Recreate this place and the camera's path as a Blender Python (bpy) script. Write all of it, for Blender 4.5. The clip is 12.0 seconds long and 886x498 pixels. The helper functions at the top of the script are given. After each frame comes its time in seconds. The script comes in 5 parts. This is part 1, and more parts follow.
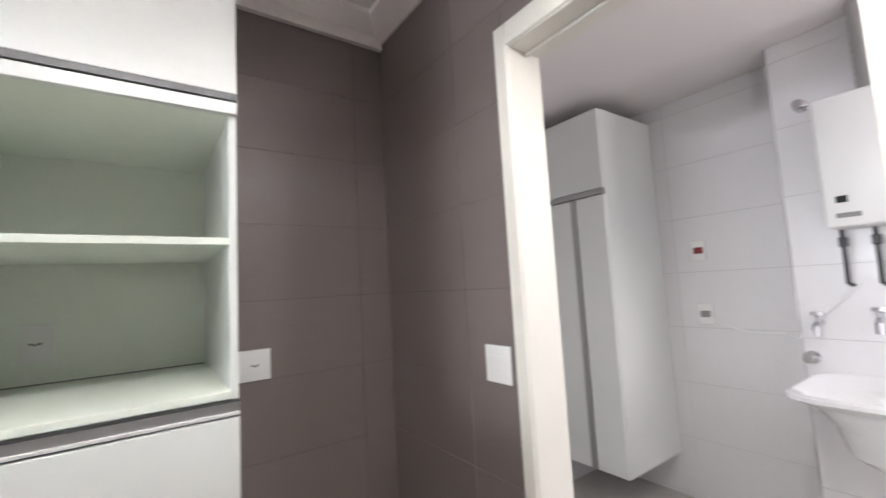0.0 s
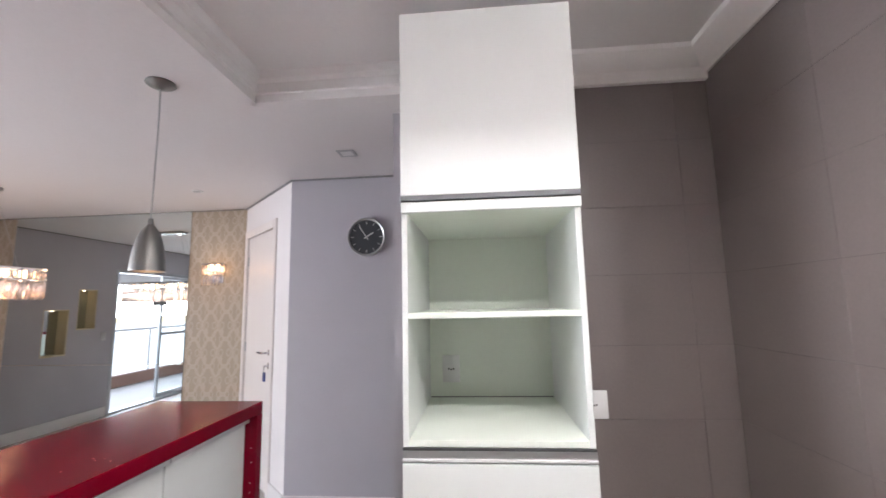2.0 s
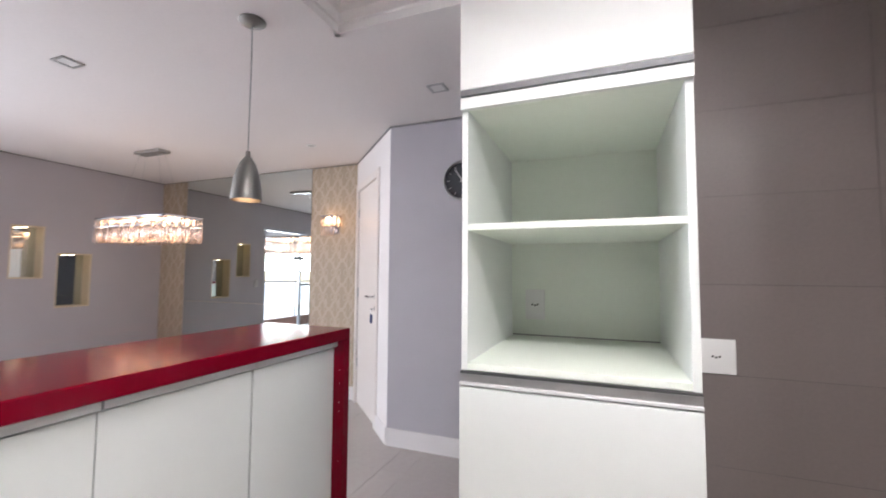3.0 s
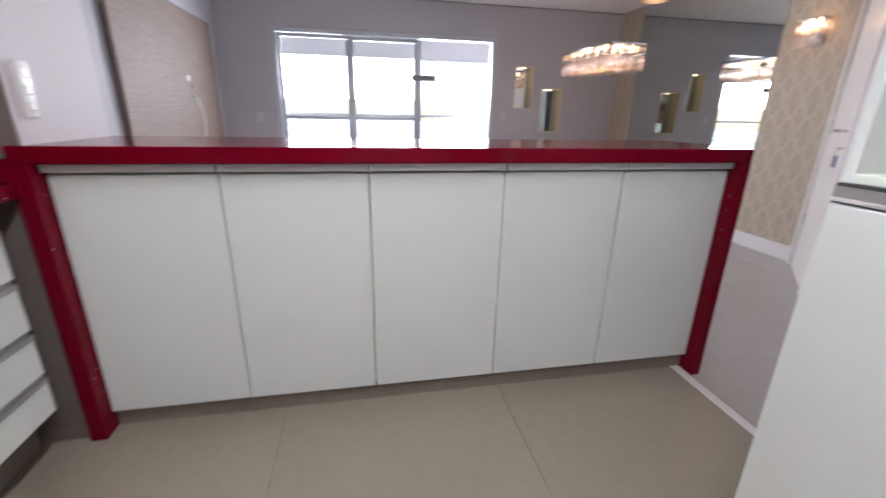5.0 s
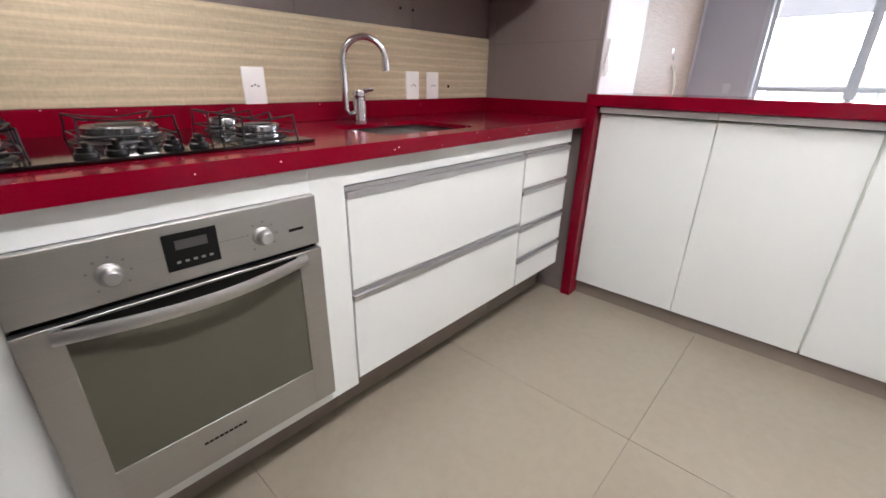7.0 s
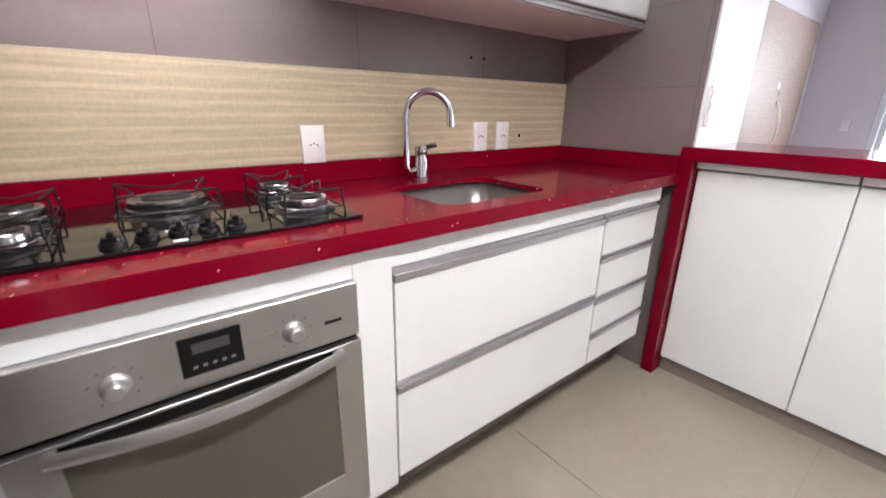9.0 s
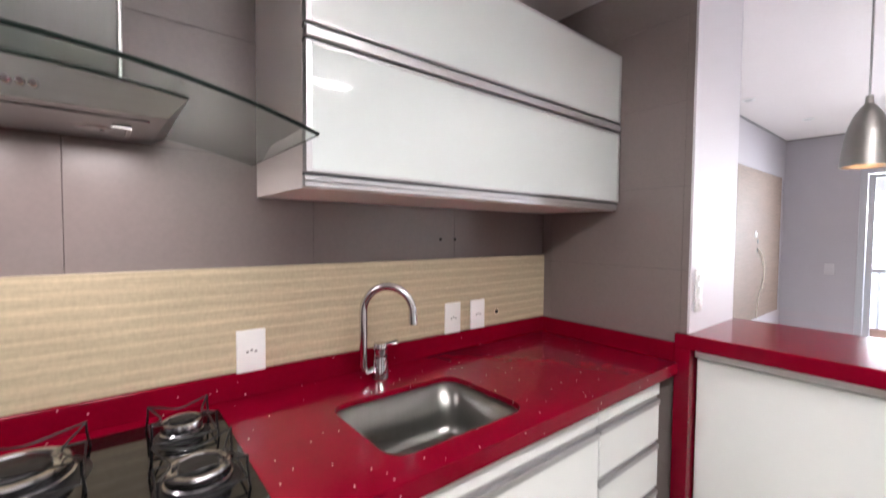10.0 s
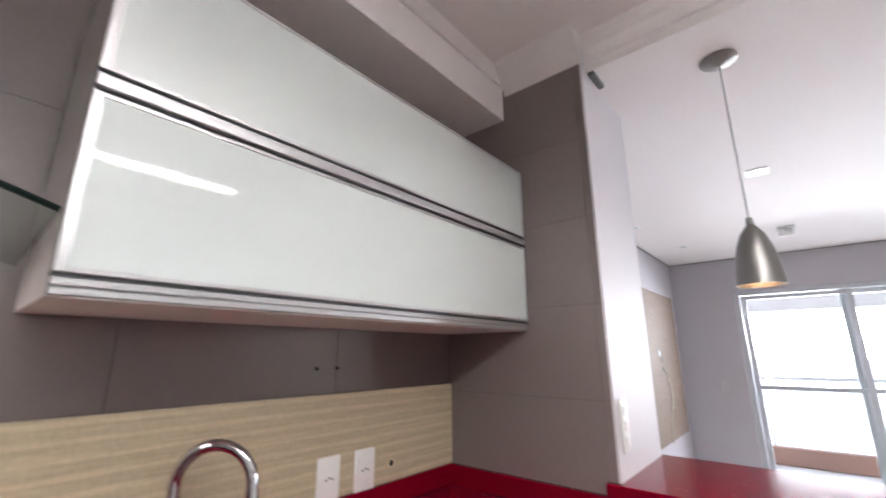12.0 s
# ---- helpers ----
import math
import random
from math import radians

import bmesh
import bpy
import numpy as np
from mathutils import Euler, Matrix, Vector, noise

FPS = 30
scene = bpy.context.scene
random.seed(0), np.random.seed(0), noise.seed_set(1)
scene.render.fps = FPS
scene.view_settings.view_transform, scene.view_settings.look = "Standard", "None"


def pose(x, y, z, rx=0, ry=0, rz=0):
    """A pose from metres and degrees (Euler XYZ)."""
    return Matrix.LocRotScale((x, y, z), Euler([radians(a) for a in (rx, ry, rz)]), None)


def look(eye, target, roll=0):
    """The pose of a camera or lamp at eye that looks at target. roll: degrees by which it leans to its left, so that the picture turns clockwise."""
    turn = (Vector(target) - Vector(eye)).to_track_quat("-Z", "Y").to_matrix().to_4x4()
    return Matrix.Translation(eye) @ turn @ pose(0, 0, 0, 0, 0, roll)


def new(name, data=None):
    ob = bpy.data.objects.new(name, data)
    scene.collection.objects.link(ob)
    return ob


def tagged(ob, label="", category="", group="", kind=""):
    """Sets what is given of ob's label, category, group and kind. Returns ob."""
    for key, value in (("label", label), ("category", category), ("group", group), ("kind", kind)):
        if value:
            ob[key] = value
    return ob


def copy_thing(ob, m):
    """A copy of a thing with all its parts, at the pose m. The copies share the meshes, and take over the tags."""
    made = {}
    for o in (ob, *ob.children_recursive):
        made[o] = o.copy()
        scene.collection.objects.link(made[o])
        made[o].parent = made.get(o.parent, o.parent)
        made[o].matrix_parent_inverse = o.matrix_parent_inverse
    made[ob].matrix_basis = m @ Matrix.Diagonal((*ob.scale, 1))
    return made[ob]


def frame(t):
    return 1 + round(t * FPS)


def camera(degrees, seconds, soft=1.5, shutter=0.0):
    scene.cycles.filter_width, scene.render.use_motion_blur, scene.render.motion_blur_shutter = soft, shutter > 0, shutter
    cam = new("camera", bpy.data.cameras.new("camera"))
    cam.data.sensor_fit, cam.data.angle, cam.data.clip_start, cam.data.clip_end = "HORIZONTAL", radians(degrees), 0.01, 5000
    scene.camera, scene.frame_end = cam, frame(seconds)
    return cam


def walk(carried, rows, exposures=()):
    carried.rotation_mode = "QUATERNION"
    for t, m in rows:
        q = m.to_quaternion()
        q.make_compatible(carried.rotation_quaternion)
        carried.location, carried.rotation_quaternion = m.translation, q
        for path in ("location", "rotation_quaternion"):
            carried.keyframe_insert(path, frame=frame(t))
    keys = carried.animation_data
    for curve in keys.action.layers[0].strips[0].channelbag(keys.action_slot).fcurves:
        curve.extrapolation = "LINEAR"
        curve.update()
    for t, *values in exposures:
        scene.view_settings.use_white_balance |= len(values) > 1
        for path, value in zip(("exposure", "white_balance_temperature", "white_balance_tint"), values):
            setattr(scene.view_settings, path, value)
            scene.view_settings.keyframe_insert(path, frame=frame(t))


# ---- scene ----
cam = camera(93.9, 12.0, shutter=0.35)
PATH = [
    (0, (1.154, 1.387, 1.277), (2.312, 3.008, 1.457), -3.2),
    (0.5, (1.085, 1.378, 1.293), (1.813, 3.229, 1.503), -2.9),
    (1, (1.031, 1.33, 1.375), (1.41, 3.281, 1.6), -2.3),
    (1.5, (1.003, 1.268, 1.448), (1.097, 3.25, 1.702), -1.8),
    (2, (1.013, 1.248, 1.455), (0.848, 3.224, 1.717), -1.2),
    (2.5, (1.052, 1.324, 1.383), (0.626, 3.264, 1.614), -0.6),
    (2.7, (1.083, 1.391, 1.345), (0.546, 3.308, 1.539), -0.3),
    (4.5, (1.394, 1.562, 1.155), (-0.31, 2.458, 0.616), 1.0),
    (5, (1.428, 1.603, 1.151), (-0.434, 1.971, 0.521), 1.2),
    (5.5, (1.582, 1.605, 1.156), (-0.288, 1.431, 0.469), 1.4),
    (6, (1.71, 1.535, 1.129), (-0.043, 0.889, 0.415), 1.7),
    (6.5, (1.86, 1.485, 1.1), (0.309, 0.454, 0.372), 0.8),
    (7, (1.978, 1.495, 1.082), (0.604, 0.252, 0.327), 1.0),
    (9, (1.822, 1.354, 1.167), (0.648, -0.133, 0.527), 0.6),
    (9.5, (1.671, 1.274, 1.278), (0.445, -0.253, 0.874), 0.7),
    (10, (1.602, 1.238, 1.387), (0.351, -0.321, 1.31), 0.5),
    (10.5, (1.591, 1.186, 1.474), (0.342, -0.36, 1.7), 0.4),
    (11, (1.578, 1.122, 1.508), (0.315, -0.361, 1.963), 0.2),
    (11.5, (1.502, 1.068, 1.489), (0.192, -0.339, 2.039), -0.1),
    (12, (1.355, 1.116, 1.406), (-0.124, -0.138, 1.895), -0.2),
]
walk(cam, [(t, look(eye, target, roll)) for t, eye, target, roll in PATH],
     exposures=[(0.0, 1.93, 6400, 12), (1.0, 2.12, 6400, 16), (1.5, 2.15, 6350, 16), (2.7, 2.35, 6350, 15), (4.5, 1.84, 6200, 17), (5.5, 2.26, 6150, 15), (6.5, 2.54, 6250, 15), (7.2, 2.63, 6350, 15), (9.0, 2.82, 6250, 17), (9.5, 2.75, 6300, 17), (10.0, 2.70, 6400, 16), (11.0, 2.84, 6400, 14), (12.0, 2.54, 6350, 13)])

# ---- world and light ----
world = bpy.data.worlds.new("sky")
scene.world = world
world.use_nodes = True
wn = world.node_tree
sky = wn.nodes.new("ShaderNodeTexSky")
sky.sky_type = "NISHITA"
sky.sun_disc = False
sky.dust_density = 1.5
sky.sun_elevation, sky.sun_rotation = radians(52), radians(200)
wn.links.new(sky.outputs[0], wn.nodes["Background"].inputs[0])
wn.nodes["Background"].inputs[1].default_value = 0.15


def lamp(name, kind, m, energy, colour, **more):
    data = bpy.data.lights.new(name, kind)
    data.energy, data.color = energy, colour
    if "size" in more:
        data.shape, data.size, data.size_y = "RECTANGLE", more["size"][0], more["size"][1]
    if "radius" in more:
        data.shadow_soft_size = more["radius"]
    if "spot" in more:
        data.spot_size, data.spot_blend = radians(more["spot"]), 0.6
    if "angle" in more:
        data.angle = radians(more["angle"])
    ob = new(name, data)
    ob.matrix_world = m
    return ob


WARM = (1.0, 0.72, 0.42)
lamp("sun", "SUN", pose(0, 0, 0, 38, 0, 160), 2.0, (1.0, 0.95, 0.88), angle=2.0)
# daylight of the living room's balcony door and of the laundry window
lamp("window_light", "AREA", look((-5.88, 2.35, 1.63), (0.0, 2.35, 1.63)), 69, (0.92, 0.96, 1.0), size=(5.8, 0.62))
lamp("laundry_light", "AREA", look((3.69, -0.50, 1.65), (2.2, 1.6, 1.3)), 17, (1.0, 0.965, 0.955), size=(0.85, 1.0))
# the two small lamps under the cooker hood
for hx in (1.625, 1.865):
    lamp("hood_light", "AREA", look((hx, 0.20, 1.576), (hx, 0.17, 0)), 0.24, (1.0, 0.92, 0.88), size=(0.15, 0.15))
# pendants, chandelier, wall light
for px, py in ((-0.28, 1.045), (-0.345, 2.84)):
    lamp("pendant_light", "SPOT", look((px, py, 1.68), (px, py, 0)), 0.8, WARM, spot=110, radius=0.03)
for cx in (-3.15, -2.85, -2.55):
    lamp("chandelier_light", "POINT", pose(cx, 4.07, 1.72), 0.2, WARM, radius=0.05)
lamp("sconce_light", "POINT", pose(-1.54, 5.0, 1.84), 0.14, WARM, radius=0.03)


# ---- materials ----
def material(name, colour, rough=0.5, metal=0.0, **k):
    """Base material with two scales of variation and optional relief."""
    m = bpy.data.materials.new(name)
    m.use_nodes = True
    nt = m.node_tree
    b = nt.nodes["Principled BSDF"]
    b.inputs["Base Color"].default_value = (*colour, 1)
    b.inputs["Roughness"].default_value = rough
    b.inputs["Metallic"].default_value = metal
    for key, val in k.get("set", {}).items():
        b.inputs[key].default_value = val
    tc = nt.nodes.new("ShaderNodeTexCoord")
    mp = nt.nodes.new("ShaderNodeMapping")
    mp.inputs["Scale"].default_value = k.get("stretch", (1, 1, 1))
    nt.links.new(tc.outputs["Object"], mp.inputs[0])
    var = k.get("vary", 0.06)
    if var:
        n1 = nt.nodes.new("ShaderNodeTexNoise")
        n1.inputs["Scale"].default_value = k.get("scale", 3.0)
        n1.inputs["Detail"].default_value = 6
        n2 = nt.nodes.new("ShaderNodeTexNoise")
        n2.inputs["Scale"].default_value = k.get("fine", 60.0)
        n2.inputs["Detail"].default_value = 3
        nt.links.new(mp.outputs[0], n1.inputs["Vector"])
        nt.links.new(mp.outputs[0], n2.inputs["Vector"])
        ad = nt.nodes.new("ShaderNodeMath")
        ad.operation = "ADD"
        nt.links.new(n1.outputs["Fac"], ad.inputs[0])
        nt.links.new(n2.outputs["Fac"], ad.inputs[1])
        last = ad
        if k.get("per_piece"):
            info = nt.nodes.new("ShaderNodeObjectInfo")
            sc = nt.nodes.new("ShaderNodeMath")
            sc.operation = "MULTIPLY_ADD"
            sc.inputs[1].default_value = k["per_piece"]
            nt.links.new(info.outputs["Random"], sc.inputs[0])
            nt.links.new(ad.outputs[0], sc.inputs[2])
            last = sc
        ramp = nt.nodes.new("ShaderNodeMapRange")
        ramp.inputs["From Min"].default_value, ramp.inputs["From Max"].default_value = 0.45, 1.55
        ramp.inputs["To Min"].default_value, ramp.inputs["To Max"].default_value = 1 - var, 1 + var
        ramp.interpolation_type = "SMOOTHSTEP"
        nt.links.new(last.outputs[0], ramp.inputs["Value"])
        mul = nt.nodes.new("ShaderNodeVectorMath")
        mul.operation = "SCALE"
        mul.inputs[0].default_value = colour
        nt.links.new(ramp.outputs[0], mul.inputs["Scale"])
        nt.links.new(mul.outputs[0], b.inputs["Base Color"])
        rr = nt.nodes.new("ShaderNodeMapRange")
        rr.interpolation_type = "SMOOTHSTEP"
        rr.inputs["From Min"].default_value, rr.inputs["From Max"].default_value = 0.1, 0.9
        rr.inputs["To Min"].default_value, rr.inputs["To Max"].default_value = max(0.01, rough * 0.94), rough * 1.06
        nt.links.new(n1.outputs["Fac"], rr.inputs["Value"])
        nt.links.new(rr.outputs[0], b.inputs["Roughness"])
        if k.get("bump"):
            bp = nt.nodes.new("ShaderNodeBump")
            bp.inputs["Strength"].default_value = k["bump"]
            bp.inputs["Distance"].default_value = k.get("relief", 0.002)
            nt.links.new(n2.outputs["Fac"], bp.inputs["Height"])
            nt.links.new(bp.outputs[0], b.inputs["Normal"])
    return m


def emitter(name, colour, strength):
    m = bpy.data.materials.new(name)
    m.use_nodes = True
    b = m.node_tree.nodes["Principled BSDF"]
    b.inputs["Base Color"].default_value = (*colour, 1)
    b.inputs["Emission Color"].default_value = (*colour, 1)
    b.inputs["Emission Strength"].default_value = strength
    return m


def clear(name, colour, rough=0.0, ior=1.45):
    m = bpy.data.materials.new(name)
    m.use_nodes = True
    b = m.node_tree.nodes["Principled BSDF"]
    b.inputs["Base Color"].default_value = (*colour, 1)
    b.inputs["Roughness"].default_value = rough
    b.inputs["Transmission Weight"].default_value = 1.0
    b.inputs["IOR"].default_value = ior
    return m


LILAC = material("lilac_paint", (0.47, 0.45, 0.485), 0.6, vary=0.03, bump=0.05, fine=220)
WHITE_PAINT = material("white_paint", (0.78, 0.75, 0.745), 0.6, vary=0.02, bump=0.04, fine=220)
PALE_LILAC = material("pale_lilac_paint", (0.62, 0.595, 0.625), 0.6, vary=0.02, bump=0.04, fine=220)
CEILING = material("ceiling_paint", (0.79, 0.75, 0.74), 0.7, vary=0.025, scale=1.2)
BROWN_TILE = material("brown_tile", (0.192, 0.159, 0.152), 0.335, set={"Specular IOR Level": 0.7}, vary=0.07, scale=2.0, fine=90, bump=0.03, per_piece=0.12)
BROWN_GROUT = material("brown_grout", (0.125, 0.105, 0.10), 0.8, vary=0.05)
WHITE_TILE = material("white_tile", (0.76, 0.75, 0.76), 0.2, vary=0.02, bump=0.03, fine=30, per_piece=0.1)
WHITE_GROUT = material("white_grout", (0.45, 0.42, 0.42), 0.8, vary=0.06)
LACQUER = material("white_lacquer", (0.76, 0.785, 0.77), 0.3, vary=0.008, scale=1.5)
LACQUER_IN = material("white_laminate", (0.795, 0.845, 0.765), 0.42, vary=0.015)
ALU = material("brushed_aluminium", (0.50, 0.50, 0.51), 0.36, 0.9, vary=0.02, stretch=(3, 3, 60))
PALE_ALU = material("pale_aluminium", (0.70, 0.70, 0.70), 0.4, 0.2, vary=0.03)
# dark metal, also used as painted shade in gaps beside the pulls
DARK_ALU = material("dark_aluminium_and_gap_shade", (0.10, 0.10, 0.105), 0.4, 0.6, vary=0.05)
STEEL = material("stainless_steel", (0.44, 0.44, 0.43), 0.34, 0.95, vary=0.05, stretch=(1, 1, 160), scale=2)
STEEL_V = material("stainless_sheet", (0.27, 0.265, 0.255), 0.42, 0.95, vary=0.05, stretch=(120, 120, 1), scale=2)
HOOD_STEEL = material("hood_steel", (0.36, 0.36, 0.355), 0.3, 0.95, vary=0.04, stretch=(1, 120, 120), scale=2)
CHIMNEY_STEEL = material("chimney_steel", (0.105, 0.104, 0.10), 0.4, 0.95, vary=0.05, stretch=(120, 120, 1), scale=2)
WARM_LAMINATE = material("warm_white_laminate", (0.80, 0.745, 0.725), 0.4, vary=0.012)
SINK_STEEL = material("sink_steel", (0.25, 0.248, 0.235), 0.3, 0.95, vary=0.06, stretch=(60, 2, 2), scale=2)
HOSE = material("dark_braided_hose", (0.06, 0.06, 0.065), 0.45, 0.4, vary=0.1)
BURNER_STEEL = material("burner_alloy", (0.40, 0.40, 0.42), 0.2, 1.0, vary=0.08, fine=90)
KNOB_STEEL = material("satin_knob_steel", (0.42, 0.42, 0.41), 0.5, 0.85, vary=0.03)
CHROME = material("chrome", (0.66, 0.66, 0.69), 0.08, 1.0, vary=0.02)
FLOOR = material("porcelain_floor", (0.300, 0.264, 0.208), 0.22, vary=0.06, scale=1.4, fine=26, per_piece=0.16)
PALE_FLOOR = material("pale_porcelain", (0.55, 0.53, 0.50), 0.24, vary=0.05, scale=1.4, fine=26)
LIVING_FLOOR = material("polished_pale_porcelain", (0.47, 0.43, 0.41), 0.16, vary=0.05, scale=1.4, fine=26, per_piece=0.12)
FLOOR_GROUT = material("floor_grout", (0.24, 0.21, 0.18), 0.8, vary=0.05)
PLINTH = material("plinth_laminate", (0.25, 0.205, 0.175), 0.45, vary=0.06, stretch=(1, 1, 20))
BLACK_GLASS = material("black_glass", (0.004, 0.004, 0.004), 0.06, vary=0.0)
OVEN_GLASS = material("oven_glass", (0.088, 0.086, 0.064), 0.1, vary=0.03)
IRON = material("black_enamel", (0.006, 0.006, 0.0065), 0.36, set={"Specular IOR Level": 0.25}, vary=0.1, bump=0.1, fine=150)
GREY_PLASTIC = material("lilac_grey_plastic", (0.56, 0.54, 0.56), 0.45, vary=0.01)
PLASTIC = material("white_plastic", (0.8, 0.8, 0.79), 0.35, vary=0.01)
# grey for print and small marks, also for painted shade in gaps
GREY_MARK = material("grey_print_and_shade", (0.24, 0.235, 0.235), 0.5, vary=0.0)
BLACK_PLASTIC = material("black_plastic", (0.004, 0.004, 0.0045), 0.32, set={"Specular IOR Level": 0.25}, vary=0.0)
WHITE_GLASS = material("white_back_painted_glass", (0.60, 0.645, 0.635), 0.05, vary=0.008)
WOOD = material("greyed_wood_veneer", (0.215, 0.157, 0.125), 0.6, set={"Specular IOR Level": 0.2}, vary=0.25, stretch=(1.2, 1, 22), scale=2.5, fine=9)
DOOR_PAINT = material("door_enamel", (0.76, 0.71, 0.68), 0.35, vary=0.015)
FRAME_PAINT = material("frame_enamel", (0.76, 0.74, 0.68), 0.35, vary=0.015)
WINDOW_ALU = material("window_aluminium", (0.5, 0.52, 0.55), 0.45, 0.4, vary=0.03)
MIRROR = material("mirror_silver", (0.62, 0.66, 0.65), 0.01, 1.0, vary=0.0)
GLASS = clear("window_glass", (0.97, 0.99, 0.98), ior=1.1)
HOOD_GLASS = clear("green_glass", (0.78, 0.87, 0.83), ior=1.3)
GLASS_EDGE = material("glass_edge", (0.004, 0.011, 0.009), 0.3, set={"Specular IOR Level": 0.25}, vary=0.0)
CRYSTAL = clear("crystal", (1.0, 0.87, 0.80), 0.14, 1.45)
BULB = emitter("warm_bulb", (1.0, 0.58, 0.28), 2.6)
BULB_DIM = emitter("warm_diffuser", (1.0, 0.8, 0.52), 3.0)
# added fill for the ceiling; the pendant itself only shines down
CEILING_FILL = emitter("ceiling_fill_glow", (1.0, 0.975, 0.955), 13.5)
TUBE = emitter("tube_diffuser", (1.0, 0.985, 0.95), 29.0)
CREAM = material("cream_paint", (0.66, 0.56, 0.40), 0.6, vary=0.03)
CONCRETE = material("balcony_paint", (0.40, 0.39, 0.39), 0.7, vary=0.04)
TERRACOTTA = material("terracotta", (0.27, 0.155, 0.115), 0.6, vary=0.12)
CLOCK_FACE = material("clock_face", (0.045, 0.052, 0.058), 0.35, vary=0.02)
SILVER = material("silver_plastic", (0.5, 0.5, 0.5), 0.3, 0.7, vary=0.02)
CERAMIC = material("white_ceramic", (0.78, 0.78, 0.79), 0.12, vary=0.01)
BLUE = material("blue_plastic", (0.02, 0.04, 0.16), 0.4, vary=0.0)
RED_PLASTIC = material("red_plastic", (0.22, 0.02, 0.02), 0.4, vary=0.0)
# near-white town and ground: the distance haze is put into their colour
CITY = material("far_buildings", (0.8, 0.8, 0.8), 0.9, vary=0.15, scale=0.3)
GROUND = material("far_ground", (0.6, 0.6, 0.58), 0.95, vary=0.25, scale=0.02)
CABLE = material("cream_cable", (0.62, 0.56, 0.46), 0.5, vary=0.0)


def quartz():
    m = material("red_quartz", (0.172, 0.001, 0.012), 0.13, set={"Specular IOR Level": 0.17}, vary=0.1, scale=14, fine=240)
    nt = m.node_tree
    b = nt.nodes["Principled BSDF"]
    base = b.inputs["Base Color"].links[0].from_socket
    tc = [n for n in nt.nodes if n.type == "TEX_COORD"][0]
    vo = nt.nodes.new("ShaderNodeTexVoronoi")
    vo.inputs["Scale"].default_value = 58
    nt.links.new(tc.outputs["Object"], vo.inputs["Vector"])
    near = nt.nodes.new("ShaderNodeMath")
    near.operation = "LESS_THAN"
    near.inputs[1].default_value = 0.112
    nt.links.new(vo.outputs["Distance"], near.inputs[0])
    sep = nt.nodes.new("ShaderNodeSeparateColor")
    nt.links.new(vo.outputs["Color"], sep.inputs[0])
    few = nt.nodes.new("ShaderNodeMath")
    few.operation = "GREATER_THAN"
    few.inputs[1].default_value = 0.80
    nt.links.new(sep.outputs[0], few.inputs[0])
    both = nt.nodes.new("ShaderNodeMath")
    both.operation = "MULTIPLY"
    nt.links.new(near.outputs[0], both.inputs[0])
    nt.links.new(few.outputs[0], both.inputs[1])
    mix = nt.nodes.new("ShaderNodeMix")
    mix.data_type = "RGBA"
    nt.links.new(both.outputs[0], mix.inputs["Factor"])
    nt.links.new(base, mix.inputs["A"])
    mix.inputs["B"].default_value = (0.8, 0.62, 0.58, 1)
    nt.links.new(mix.outputs["Result"], b.inputs["Base Color"])
    return m


